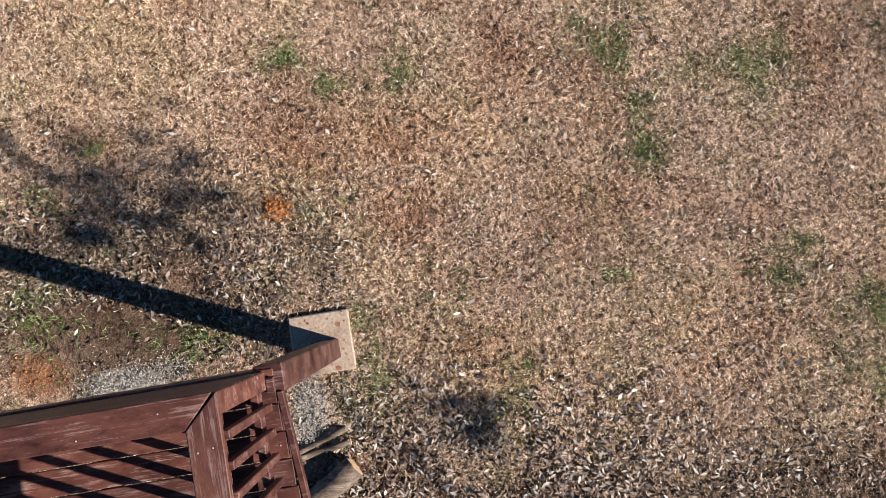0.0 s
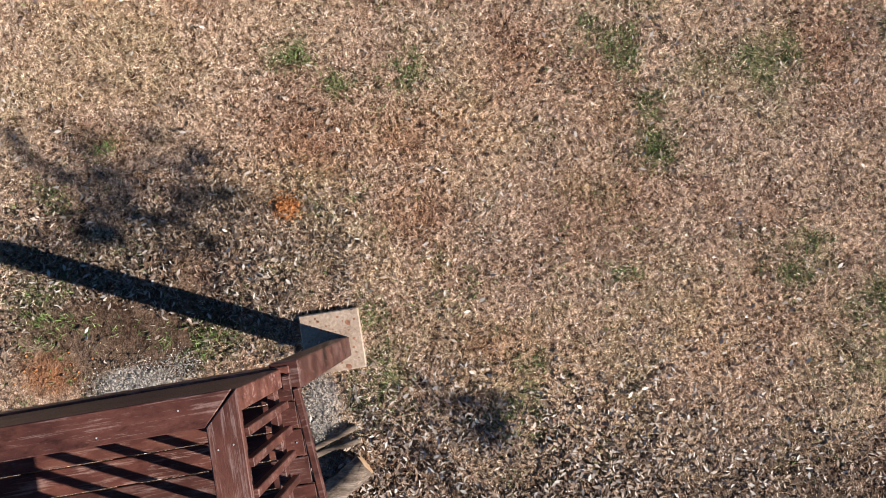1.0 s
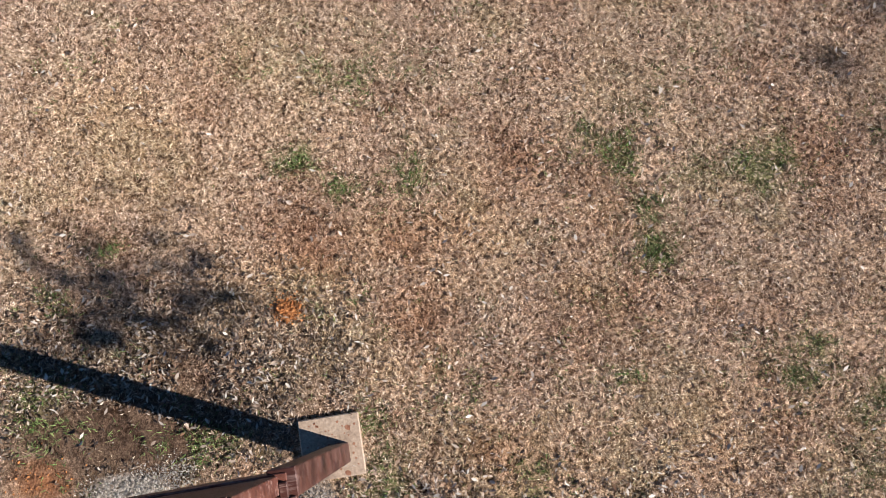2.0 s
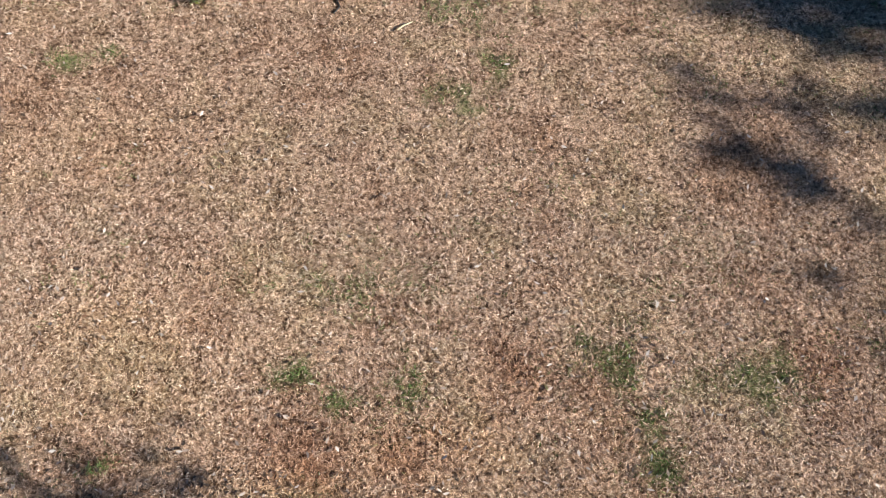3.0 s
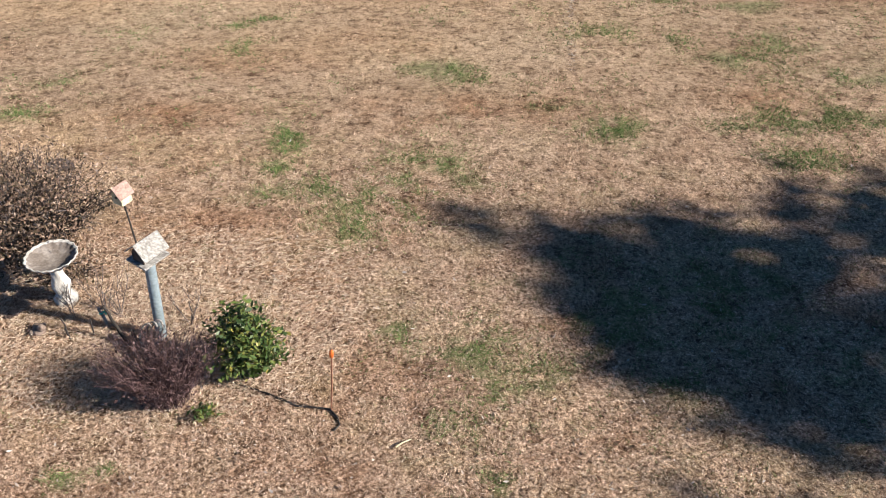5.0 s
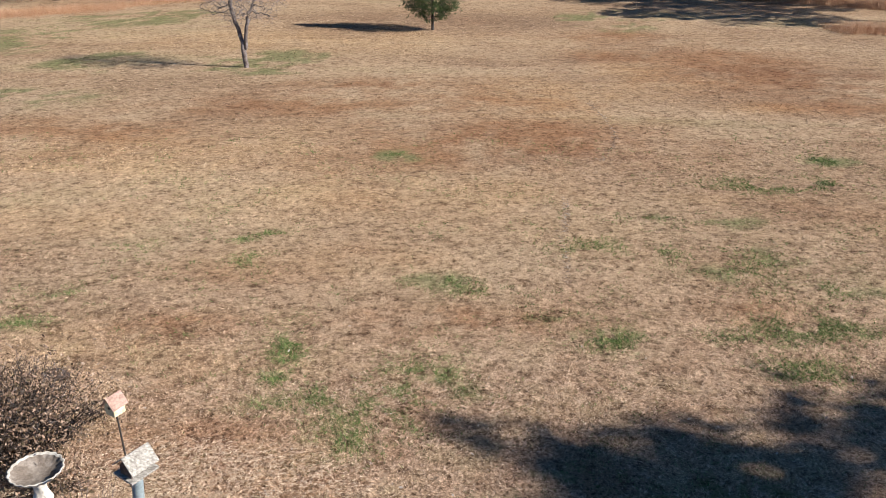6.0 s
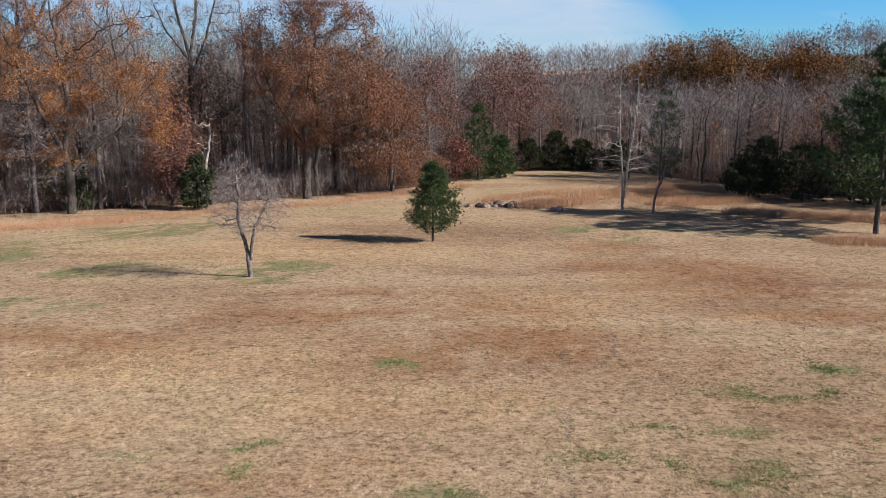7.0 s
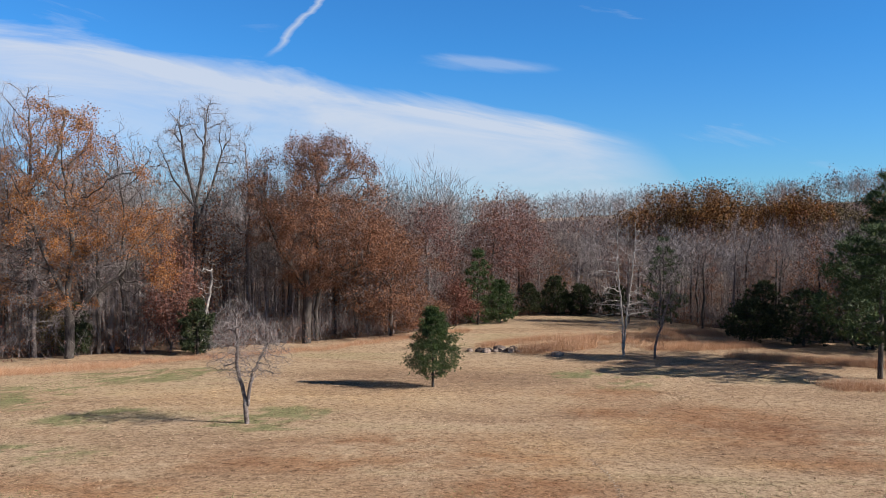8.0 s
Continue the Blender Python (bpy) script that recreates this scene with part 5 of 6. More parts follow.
def build_yard_oak():
    """An unseen oak added beside the yard; leaf clumps on one long limb are placed to shade the lawn."""
    rng = np.random.default_rng(54)
    x0, y0 = 11.0, -6.2
    P, par = grow(rng, envelope(rng, 120, [(3.4, 0.8, 0), (5.2, 1.9, 0), (7.4, 0.7, 0)]), [[(0, 0, -0.2), (0.05, 0, 2.0), (0, 0, 4.4)]], 0.4, 0.6)
    lines, tp, td = boughs(P, par, 0.12)
    limb = [np.array(p) for p in ((0.0, 0.0, 4.2), (-0.5, 1.0, 5.2), (-1.1, 2.3, 6.2), (-1.6, 3.5, 7.0), (-1.9, 4.2, 7.3))]
    lines.append((limb, [0.03, 0.025, 0.02, 0.015, 0.008], 6))
    # clumps set along the sun's path to cast the soft blotches
    cl = np.concatenate([c + rng.normal(size=(n, 3)) * s for c, n, s in ((np.array((-1.7, 3.75, 7.0)), 120, 0.27), (np.array((-2.2, 3.55, 6.9)), 45, 0.25), (np.array((-0.85, 2.5, 6.0)), 28, 0.14))])
    t = thing("oak_tree", "unseen young oak with rust leaves, added to shade the lawn", "tree", pose(x0, y0, 0))
    v, f = tubes(lines)
    part("trunk", tri_mesh("trunk", v, f, MAT_BARK, True), None, t)
    i = rng.integers(0, len(tp), 90)
    p = np.concatenate([tp[i] + rng.normal(size=(90, 3)) * 0.3, cl])
    v, f = leaf_quads(p, 0.1, rng)
    part("crown", tri_mesh("crown", v, f, MAT_RUST), None, t)


build_yard_oak()

build_tree("pale_barked_tree", "slender leafless pale-barked tree with two stems", 12.64, 60.27, [(1.6, 1.3, -0.3), (3.0, 2.7, 0.0), (6.5, 2.5, 0.1), (9.0, 1.5, 0.2), (10.5, 0.5, 0.2)], 0.10, 61,
           [[(0, 0, -0.2), (-0.05, 0, 2.0), (-0.25, 0, 4.5), (-0.45, 0, 7.2), (-0.4, 0, 9.8)], [(0.0, 0.0, 0.3), (0.2, 0.1, 2.2), (0.45, 0.1, 4.5), (0.75, 0, 7.5), (0.8, 0, 9.4)]],
           MAT_PALE_BARK, points=420, step=0.3, kill=0.42, up=0.12, crooked=0.1, thin=0.016, twigs=1800, twig_len=0.45, twig_w=0.012, twig_mat=MAT_ASH_TWIG)
build_tree("bare_tree", "leaning leafless grey tree among tall grass", 14.32, 58.37, [(1.6, 0.9, 0.3), (3.2, 1.9, 0.8), (5.5, 1.6, 1.3), (7.3, 0.6, 1.8)], 0.085, 62,
           [[(0, 0, -0.2), (0.15, 0, 1.2), (0.75, 0, 3.2), (1.3, 0, 5.2), (1.75, 0, 7.0)]], MAT_CHERRY_BARK, points=220, step=0.32, kill=0.5, up=0.1, thin=0.011, twigs=1500, twig_len=0.5, twig_w=0.011, twig_mat=MAT_TWIG)

# brush pile and rocks at the end of the lawn
build_stone("field_rock", "pale pinkish boulder in dry grass", 8.0, 60.3, 0.55, 0.5, MAT_PINK_ROCK, 71, "rock")
rng_r = np.random.default_rng(70)
for k in range(16):
    cx, w = ((2.7, 0.75), (4.7, 0.9))[k % 2]
    build_stone("rubble_rock", "rough brown-grey rock in a low rubble pile", cx + rng_r.normal() * w * 0.6, 62.8 + rng_r.normal() * 0.35, rng_r.uniform(0.22, 0.5), rng_r.uniform(0.5, 0.9), MAT_PINK_ROCK if k % 3 else MAT_DARK_WOOD, 700 + k, "rock")["group"] = "rubble piles"

# ---------------------------------------------------------------- woods' edge: trees that stand out
def patchy_leaves(lo, gap, tilt=0.0):
    """Leaves above a height, left out in loose gaps, thicker towards the top."""
    return lambda p: (np.sin(p[:, 0] * 0.9 + 1) + np.sin(p[:, 2] * 0.8 + p[:, 0] * 0.3) + np.sin(p[:, 1] * 0.7 + 2) + (p[:, 2] - lo) * tilt > gap) & (p[:, 2] > lo * 0.5)


build_tree("oak_tree", "broad oak with thin orange leaves and bare lower limbs", -25.62, 58.9, [(2.0, 3.6, 0.0), (5.0, 7.0, 0.6), (8.5, 7.4, 0.4), (12.5, 6.0, -0.3), (16.0, 3.8, -0.6), (17.6, 1.6, -0.5)], 0.34, 81,
           [[(0, 0, -0.2), (0.1, 0, 2.2), (-0.1, 0, 4.6), (0.3, 0.2, 8.0), (-0.2, 0.1, 11.5)], [(0.05, 0, 2.6), (1.6, 0.4, 4.4), (3.4, 0.5, 5.6)], [(-0.1, 0, 4.2), (-1.4, -0.5, 7.2), (-2.4, -0.6, 10.0)]],
           points=1500, step=0.5, kill=0.75, up=0.1, crooked=0.22, thin=0.014, twigs=17000, twig_len=0.8, twig_w=0.016, twig_mat=MAT_TWIG, leaves=120000, leaf_size=0.062, leaf_mat=MAT_ORANGE, scatter=0.26,
           keep=patchy_leaves(7.0, 0.2, 0.16))
build_tree("oak_tree", "broad oak holding dense rust-brown leaves", -10.86, 68.3, [(4.2, 2.0, 1.0), (6.2, 5.2, 1.6), (8.8, 6.0, 1.2), (12.0, 5.6, 0.5), (15.0, 4.2, 0.6), (16.6, 1.8, 1.0)], 0.36, 82,
           [[(0, 0, -0.2), (0.1, 0, 3.0), (0.0, 0, 5.5), (0.5, 0.2, 9.0), (1.0, 0.1, 12.0)], [(0.0, 0, 4.4), (-1.8, -0.4, 7.2), (-3.0, -0.4, 10.0)], [(0.0, 0, 3.9), (2.4, 0.4, 5.6), (5.0, 0.5, 6.4)]],
           points=1500, step=0.5, kill=0.75, crooked=0.22, thin=0.014, twigs=8000, twig_len=0.7, twig_w=0.016, leaves=105000, leaf_size=0.068, leaf_mat=MAT_RUST, scatter=0.3, keep=patchy_leaves(5.0, -0.55, 0.05))
build_tree("oak_tree", "oak holding thin rust-brown leaves beside a larger one", -4.4, 73.5, [(0.8, 2.2, 0.2), (2.5, 4.8, 0.6), (5.0, 4.8, 0.2), (8.0, 3.4, -0.4), (10.2, 1.4, -0.6)], 0.2, 83,
           points=700, step=0.45, kill=0.7, crooked=0.22, twigs=5000, twig_len=0.7, twig_w=0.015, leaves=40000, leaf_size=0.075, leaf_mat=MAT_RUST, scatter=0.3, keep=patchy_leaves(1.0, -0.6))
build_tree("bare_tree", "tall leafless forked tree above the woods' edge", -19.6, 68.5, [(8.0, 1.2, 0.0), (12.0, 2.8, 0.1), (15.5, 3.5, 0.2), (18.0, 2.8, 0.3), (19.4, 1.2, 0.3)], 0.24, 84,
           [[(0, 0, -0.2), (0.05, 0, 6.0), (0.0, 0, 11.0), (-0.9, 0.1, 14.5), (-1.3, 0.1, 17.5)], [(0.0, 0, 11.0), (0.6, 0, 14.0), (0.9, 0, 17.8)], [(0.0, 0, 9.5), (1.3, 0.1, 12.5), (2.2, 0.1, 15.5)], [(0, 0, 10.5), (-1.6, 0, 12.8), (-2.6, 0, 15.0)]],
           points=1100, step=0.36, kill=0.48, up=0.3, crooked=0.14, thin=0.014, twigs=9000, twig_len=0.55, twig_w=0.016, twig_mat=MAT_ASH_TWIG)
build_tree("bare_tree", "tall leafless grey tree behind the orange oak", -30.2, 63.0, [(8.0, 1.4, 0.0), (12.0, 3.2, 0.2), (17.0, 3.2, 0.2), (19.6, 1.2, 0.2)], 0.24, 87,
           points=900, step=0.4, kill=0.5, up=0.3, crooked=0.15, thin=0.014, twigs=8000, twig_len=0.6, twig_w=0.014, twig_mat=MAT_ASH_TWIG)
build_tree("bare_tree", "crooked pale dead snag at the woods' edge", -17.9, 63.6, [(3.0, 0.8, 0.3), (5.0, 1.6, 0.8), (7.0, 1.2, 0.9)], 0.12, 88, [[(0, 0, -0.2), (0.2, 0, 2.2), (0.7, 0, 4.2), (0.9, 0, 6.4)]],
           MAT_PALE_BARK, points=60, step=0.35, kill=0.6, crooked=0.35, thin=0.03, twigs=120, twig_len=0.5, twig_w=0.02, twig_mat=MAT_ASH_TWIG)
build_tree("red_leaved_tree", "small tree with dull red leaves at the woods' edge", -19.7, 61.9, [(1.0, 1.2, 0.0), (3.5, 2.3, 0.2), (6.0, 1.9, 0.3), (7.8, 0.6, 0.2)], 0.1, 85,
           points=260, step=0.35, kill=0.55, twigs=2200, twig_len=0.5, twig_w=0.014, leaves=7500, leaf_size=0.09, leaf_mat=MAT_RED, scatter=0.3)
for x, y, s in ((5.2, 90.5, 86), (8.6, 97.0, 89), (-1.5, 86.0, 90)):
    build_tree("red_leaved_tree", "tree with thin pinkish-brown leaves in the woods", x, y, [(3.0, 1.8, 0.0), (6.0, 3.2, 0.0), (9.5, 3.0, 0.0), (12.2, 1.0, 0.0)], 0.15, s,
               points=420, step=0.5, kill=0.7, twigs=5000, twig_len=0.7, twig_w=0.018, twig_mat=MAT_PINK_TWIG, leaves=8000, leaf_size=0.10, leaf_mat=MAT_RED, scatter=0.4)

for x, y, h, w, s in ((3.4, 83.5, 7.4, 3.9, 91), (5.6, 85.0, 4.2, 3.2, 92), (9.3, 93.0, 3.4, 3.0, 93), (12.2, 93.5, 4.2, 3.4, 94), (15.0, 93.5, 3.2, 4.0, 95), (18.6, 92.0, 3.2, 3.6, 96),
                      (-17.5, 61.2, 4.0, 2.6, 97), (-25.8, 60.6, 3.6, 2.2, 98), (21.5, 84, 8.5, 4.2, 99), (24.5, 68.5, 3.4, 4.6, 100), (27.9, 66.5, 4.3, 5.2, 101), (32.0, 64, 4.6, 5.6, 102), (27.5, 74, 4.6, 4.5, 103), (36, 60, 6, 6.0, 104)):
    build_pine("cedar_tree", "dark green conical cedar at the woods' edge", x, y, h, 0.12, w, s, low=0.02, whorls=13, per=8, tuft=0.34, tufts=13, needle_w=0.065, mat=MAT_NEEDLE if s in (91, 92, 99) else MAT_CEDAR, up=0.35, ragged=0.3, taper=0.9)

# ---------------------------------------------------------------- repeated bare trees behind the edge
EDGE = [(-60, 44), (-36, 54), (-29, 58), (-20, 62.5), (-10.8, 69), (-4, 74), (2.5, 84), (9.9, 95), (16, 95), (22, 88), (27, 76), (33, 69), (60, 55)]


def edge_y(x):
    return float(np.interp(x, [e[0] for e in EDGE], [e[1] for e in EDGE]))


def build_woods():
    rng = np.random.default_rng(7)
    kinds = []
    for k in range(6):
        h, w = 12.5 + 1.2 * (k % 3), 2.3 + 0.25 * k
        kinds.append(build_tree("bare_tree", "leafless grey-brown woodland tree with fine twigs", -60 - 4 * k, 62 + k, [(h * (0.25 + 0.05 * (k % 2)), w * 0.5, 0), (h * 0.5, w, 0), (h * 0.8, w * 0.85, 0), (h, w * 0.25, 0)], 0.15 + 0.02 * (k % 2), 110 + k,
                                bark=MAT_BARK if k % 2 else MAT_CHERRY_BARK, points=230, step=0.55, kill=0.7, up=0.3, crooked=0.17, thin=0.016, twigs=1900, twig_len=0.75, twig_w=0.02,
                                twig_mat=(MAT_TWIG, MAT_PINK_TWIG, MAT_ASH_TWIG)[k % 3], group="bare woodland trees"))
    for k in range(2):
        kinds.append(build_tree("oak_tree", "woodland oak with sparse rust-brown leaves", -60 - 4 * k, 74 + k, [(2.0, 1.6, 0), (5.0, 3.4, 0), (8.5, 3.0, 0), (11.8, 1.0, 0)], 0.17, 120 + k, points=240, step=0.55, kill=0.75, thin=0.016,
                                twigs=1500, twig_len=0.7, twig_w=0.018, leaves=3600, leaf_size=0.115, leaf_mat=MAT_RUST, scatter=0.45, group="leafy woodland oaks"))
    spots = []
    tries = 0
    while len(spots) < 128 and tries < 6000:
        tries += 1
        x = rng.uniform(-42, 44)
        y = edge_y(x) + 26 * rng.random() ** 1.3 + 0.5
        if all((x - a) ** 2 + (y - b) ** 2 > 2.2 ** 2 for a, b in spots):
            spots.append((x, y))
    for x, y in spots:
        j = rng.integers(0, 6) if rng.random() < 0.72 else 6 + rng.integers(0, 2)
        s = rng.uniform(0.5, 0.74) if -2 < x < 50 else rng.uniform(0.9, 1.2)
        o = copy_thing(kinds[j], pose(x, y, gz(x, y), 0, 0, rng.uniform(0, 360)) @ Matrix.Scale(s, 4))
        o.scale = (s, s, s * rng.uniform(0.92, 1.1))
    # pale-twigged trees before the cedars
    for x, y in ((18.2, 84.5), (20.4, 81.0), (22.3, 84.0), (24.0, 79.5), (26.1, 77.0), (28.2, 80.0), (30.0, 76.5), (25.0, 84.5)):
        s = rng.uniform(0.6, 0.78)
        o = copy_thing(kinds[2 if rng.random() < 0.5 else 5], pose(x, y, gz(x, y), 0, 0, rng.uniform(0, 360)) @ Matrix.Scale(s, 4))
        o.scale = (s, s, s)


build_woods()


def far_trees(name, label, spots, heights, widths, mats_twig, n_twig, n_leaf, leaf_mat, seed, size=0.8, trunk=True):
    """A far wood as one mesh: a trunk sliver, fans of twigs and clumps to each tree."""
    rng = np.random.default_rng(seed)
    n = len(spots)
    base = np.column_stack([spots, ground_z(spots[:, 0], spots[:, 1])])
    V, F, off = [], [], 0
    if n_twig:
        i = np.repeat(np.arange(n), n_twig)
        u = unit(rng.normal(size=(len(i), 3))) * rng.random((len(i), 1)) ** 0.5
        p = base[i] + np.column_stack([u[:, 0] * widths[i] / 2, u[:, 1] * widths[i] / 2, heights[i] * (0.6 + 0.36 * u[:, 2])])
        d = unit(u * 0.7 + np.array((0, 0, 0.45)) + rng.normal(size=(len(i), 3)) * 0.45)
        v, f = slivers(p, d, rng.uniform(0.05, 0.12, len(i)) * heights[i], np.full(len(i), 0.045 * size), rng)
        V.append(v), F.append(f + off)
        off += len(v)
        p = base.copy()
        for q in range(2):
            d = unit(np.column_stack([rng.normal(size=n) * 0.05, rng.normal(size=n) * 0.05, np.ones(n)]))
            v, f = slivers(p + rng.normal(size=(n, 3)) * np.array((0.5, 0.5, 0)) * q, d, heights * 0.85, np.full(n, 0.15), rng)
            V.append(v), F.append(f + off)
            off += len(v)
        new_ob = new(name, tri_mesh(name, np.concatenate(V), np.concatenate(F), mats_twig))
    else:
        i = np.repeat(np.arange(n), n_leaf)
        u = unit(rng.normal(size=(len(i), 3))) * rng.random((len(i), 1)) ** 0.4
        lump = 1 + 0.25 * np.sin(u[:, 0] * 5 + i) * np.cos(u[:, 1] * 4 + i * 2)
        p = base[i] + np.column_stack([u[:, 0] * widths[i] / 2 * lump, u[:, 1] * widths[i] / 2 * lump, heights[i] * (0.62 + 0.38 * u[:, 2] * lump)])
        m = len(p)
        a, b = unit(rng.normal(size=(m, 3))), unit(rng.normal(size=(m, 3)))
        v = np.stack([p - a * size, p + a * size * 0.5 + b * size * 0.8, p + a * size * 0.5 - b * size * 0.8], 1).reshape(-1, 3)
        f = np.arange(3 * m).reshape(-1, 3)
        new_ob = new(name, tri_mesh(name, v, f, leaf_mat))
    return tagged(new_ob, label, "woods", kind="stuff")


def build_far_woods():
    rng = np.random.default_rng(17)

    def scatter(n, x0, x1, y0, y1):
        s = np.column_stack([rng.uniform(x0, x1, n), rng.uniform(y0, y1, n)])
        keep = np.array([y > edge_y(x) + 14 for x, y in s])
        return s[keep]

    s = scatter(620, -95, 130, 95, 165)
    far_trees("distant_woods", "grey-brown leafless woods on the rising hillside", s, rng.uniform(7.5, 11, len(s)), rng.uniform(4, 6.5, len(s)), MAT_TWIG, 260, 0, None, 18, 1.3)
    s = np.column_stack([rng.uniform(-62, 2, 250), rng.uniform(0, 1, 250)])
    s[:, 1] = np.array([edge_y(a) for a in s[:, 0]]) + 9 + 36 * s[:, 1]
    far_trees("distant_woods", "leafless grey-brown woods behind the edge oaks", s, rng.uniform(13, 18, len(s)), rng.uniform(4.5, 7, len(s)), MAT_TWIG, 300, 0, None, 23, 0.8)
    s = scatter(720, -150, 190, 160, 290)
    far_trees("distant_woods", "distant leafless woods covering the hill crest", s, rng.uniform(8.5, 12, len(s)), rng.uniform(5, 8, len(s)), MAT_PINK_TWIG, 230, 0, None, 19, 1.8)
    s = np.column_stack([np.concatenate([np.linspace(35, 53, 5), np.linspace(58, 67, 3)]) + rng.normal(size=8), rng.uniform(140, 156, 8)])
    far_trees("distant_oaks", "distant oaks in orange and olive autumn leaf", s, np.array((11.5, 15.5, 16.5, 14.0, 10.5, 12.5, 14.5, 12.0)), rng.uniform(8, 12, 8), None, 0, 8500, MAT_FAR_OAK, 20, 0.17)
    s = np.column_stack([rng.uniform(42, 95, 22), rng.uniform(150, 178, 22)])
    far_trees("distant_oaks", "distant dark olive-brown tree crowns", s, rng.uniform(8.5, 12, 22), rng.uniform(8, 11, 22), None, 0, 2400, MAT_OLIVE_CROWN, 21, 0.2)
    s = scatter(110, -110, 150, 130, 285)
    far_trees("distant_oaks", "distant rust-brown crowns scattered through the woods", s, rng.uniform(9, 13.5, len(s)), rng.uniform(5, 8, len(s)), None, 0, 450, MAT_RUST, 22, 0.22)


build_far_woods()


build_tree("leafy_shrub", "yellow-green leafy shrub at the woods' edge", -27.4, 60.2, [(0.3, 0.6, 0), (1.6, 1.4, 0), (3.2, 1.2, 0), (4.4, 0.4, 0)], 0.06, 131, points=90, step=0.35, kill=0.5, leaves=4200, leaf_size=0.08, leaf_mat=MAT_OLIVE_CROWN, scatter=0.25)
build_tree("leafy_shrub", "brown-leaved shrub beside the cedar", 1.2, 81.5, [(0.3, 0.9, 0), (1.8, 1.9, 0), (3.6, 1.5, 0), (4.8, 0.5, 0)], 0.07, 132, points=110, step=0.4, kill=0.55, leaves=5200, leaf_size=0.1, leaf_mat=MAT_RED, scatter=0.3)


def build_understory():
    """Low brush along the woods' edge."""
    rng = np.random.default_rng(27)
    n = 620
    x = rng.uniform(-42, 40, n)
    y = np.array([edge_y(a) for a in x]) + rng.uniform(-1.0, 9, n)
    P = np.column_stack([x, y, ground_z(x, y)])
    i = np.repeat(np.arange(n), 55)
    d = unit(np.column_stack([rng.normal(size=len(i)) * 0.6, rng.normal(size=len(i)) * 0.6, np.ones(len(i))]))
    p = P[i] + np.column_stack([rng.normal(size=len(i)) * 0.8, rng.normal(size=len(i)) * 0.8, rng.uniform(0, 1.6, len(i))])
    v, f = slivers(p, d, rng.uniform(0.6, 1.6, len(i)), np.full(len(i), 0.02), rng)
    tagged(new("brush", tri_mesh("brush", v, f, MAT_TWIG)), "leafless reddish-brown brush along the woods' edge", "brush", kind="stuff")
    # saplings: slim stems with twigs, further in
    k = 800
    sx = rng.uniform(-44, 42, k)
    sy = np.array([edge_y(a) for a in sx]) + 0.5 + 26 * rng.random(k) ** 1.2
    base, hh = np.column_stack([sx, sy, ground_z(sx, sy)]), rng.uniform(3, 8, k)
    v1, f1 = slivers(base, unit(np.column_stack([rng.normal(size=k) * 0.07, rng.normal(size=k) * 0.07, np.ones(k)])), hh, rng.uniform(0.06, 0.14, k), rng)
    i = np.repeat(np.arange(k), 26)
    up = rng.uniform(0.25, 0.95, len(i))
    d = unit(np.column_stack([rng.normal(size=len(i)), rng.normal(size=len(i)), rng.uniform(0.2, 1.2, len(i))]))
    v2, f2 = slivers(base[i] + np.column_stack([np.zeros(len(i)), np.zeros(len(i)), up * hh[i]]), d, (1.15 - up) * hh[i] * 0.35, np.full(len(i), 0.03), rng)
    tagged(new("saplings", tri_mesh("saplings", np.concatenate([v1, v2]), np.concatenate([f1, f2 + len(v1)]), MAT_TWIG)), "slim leafless saplings filling the woods", "saplings", kind="stuff")
    for m, mat, lab in ((42000, MAT_RUST, "rust-brown leaves clinging to low brush"), (22000, MAT_RED, "dull red leaves clinging to low brush")):
        i = rng.integers(0, n, m)
        p = P[i] + np.column_stack([rng.normal(size=m) * 0.9, rng.normal(size=m) * 0.9, np.abs(rng.normal(size=m)) * 1.5])
        p = p[(fbm(p[:, 0], p[:, 1], 3.0, 701 + m) > 0.46)]
        a, b = unit(rng.normal(size=(len(p), 3))), unit(rng.normal(size=(len(p), 3)))
        q = rng.uniform(0.05, 0.12, len(p))[:, None]
        v = np.stack([p - a * q, p + a * q * 0.6 + b * q * 0.6, p + a * q * 0.6 - b * q * 0.6], 1).reshape(-1, 3)
        tagged(new("brush_leaves", tri_mesh("brush_leaves", v, np.arange(len(v)).reshape(-1, 3), mat)), lab, "brush", kind="stuff")


build_understory()


def build_litter():
    """The woods' floor, a sheet of leaf litter on the ground."""
    xs, k = np.linspace(-210, 240, 120), np.linspace(0, 1, 44) ** 1.5
    X = np.repeat(xs[None], len(k), 0)
    Y = np.array([edge_y(a) for a in xs])[None] + 0.6 * np.sin(xs * 1.7)[None] + k[:, None] * 330
    v = np.stack([X, Y, ground_z(X, Y) + 0.06 * (k[:, None] > 0) + 1.2 * np.clip(k[:, None] - 0.1, 0, 1) - 0.02], -1).reshape(-1, 3)
    nx = len(xs)
    i, j = np.meshgrid(np.arange(len(k) - 1), np.arange(nx - 1), indexing="ij")
    f = np.stack([i * nx + j, i * nx + j + 1, (i + 1) * nx + j + 1, (i + 1) * nx + j], -1).reshape(-1, 4)
    tagged(new("woodland_floor", tri_mesh("woodland_floor", v, f, MAT_LITTER, True)), "brown leaf litter covering the woods' floor", "ground", kind="structure")


build_litter()


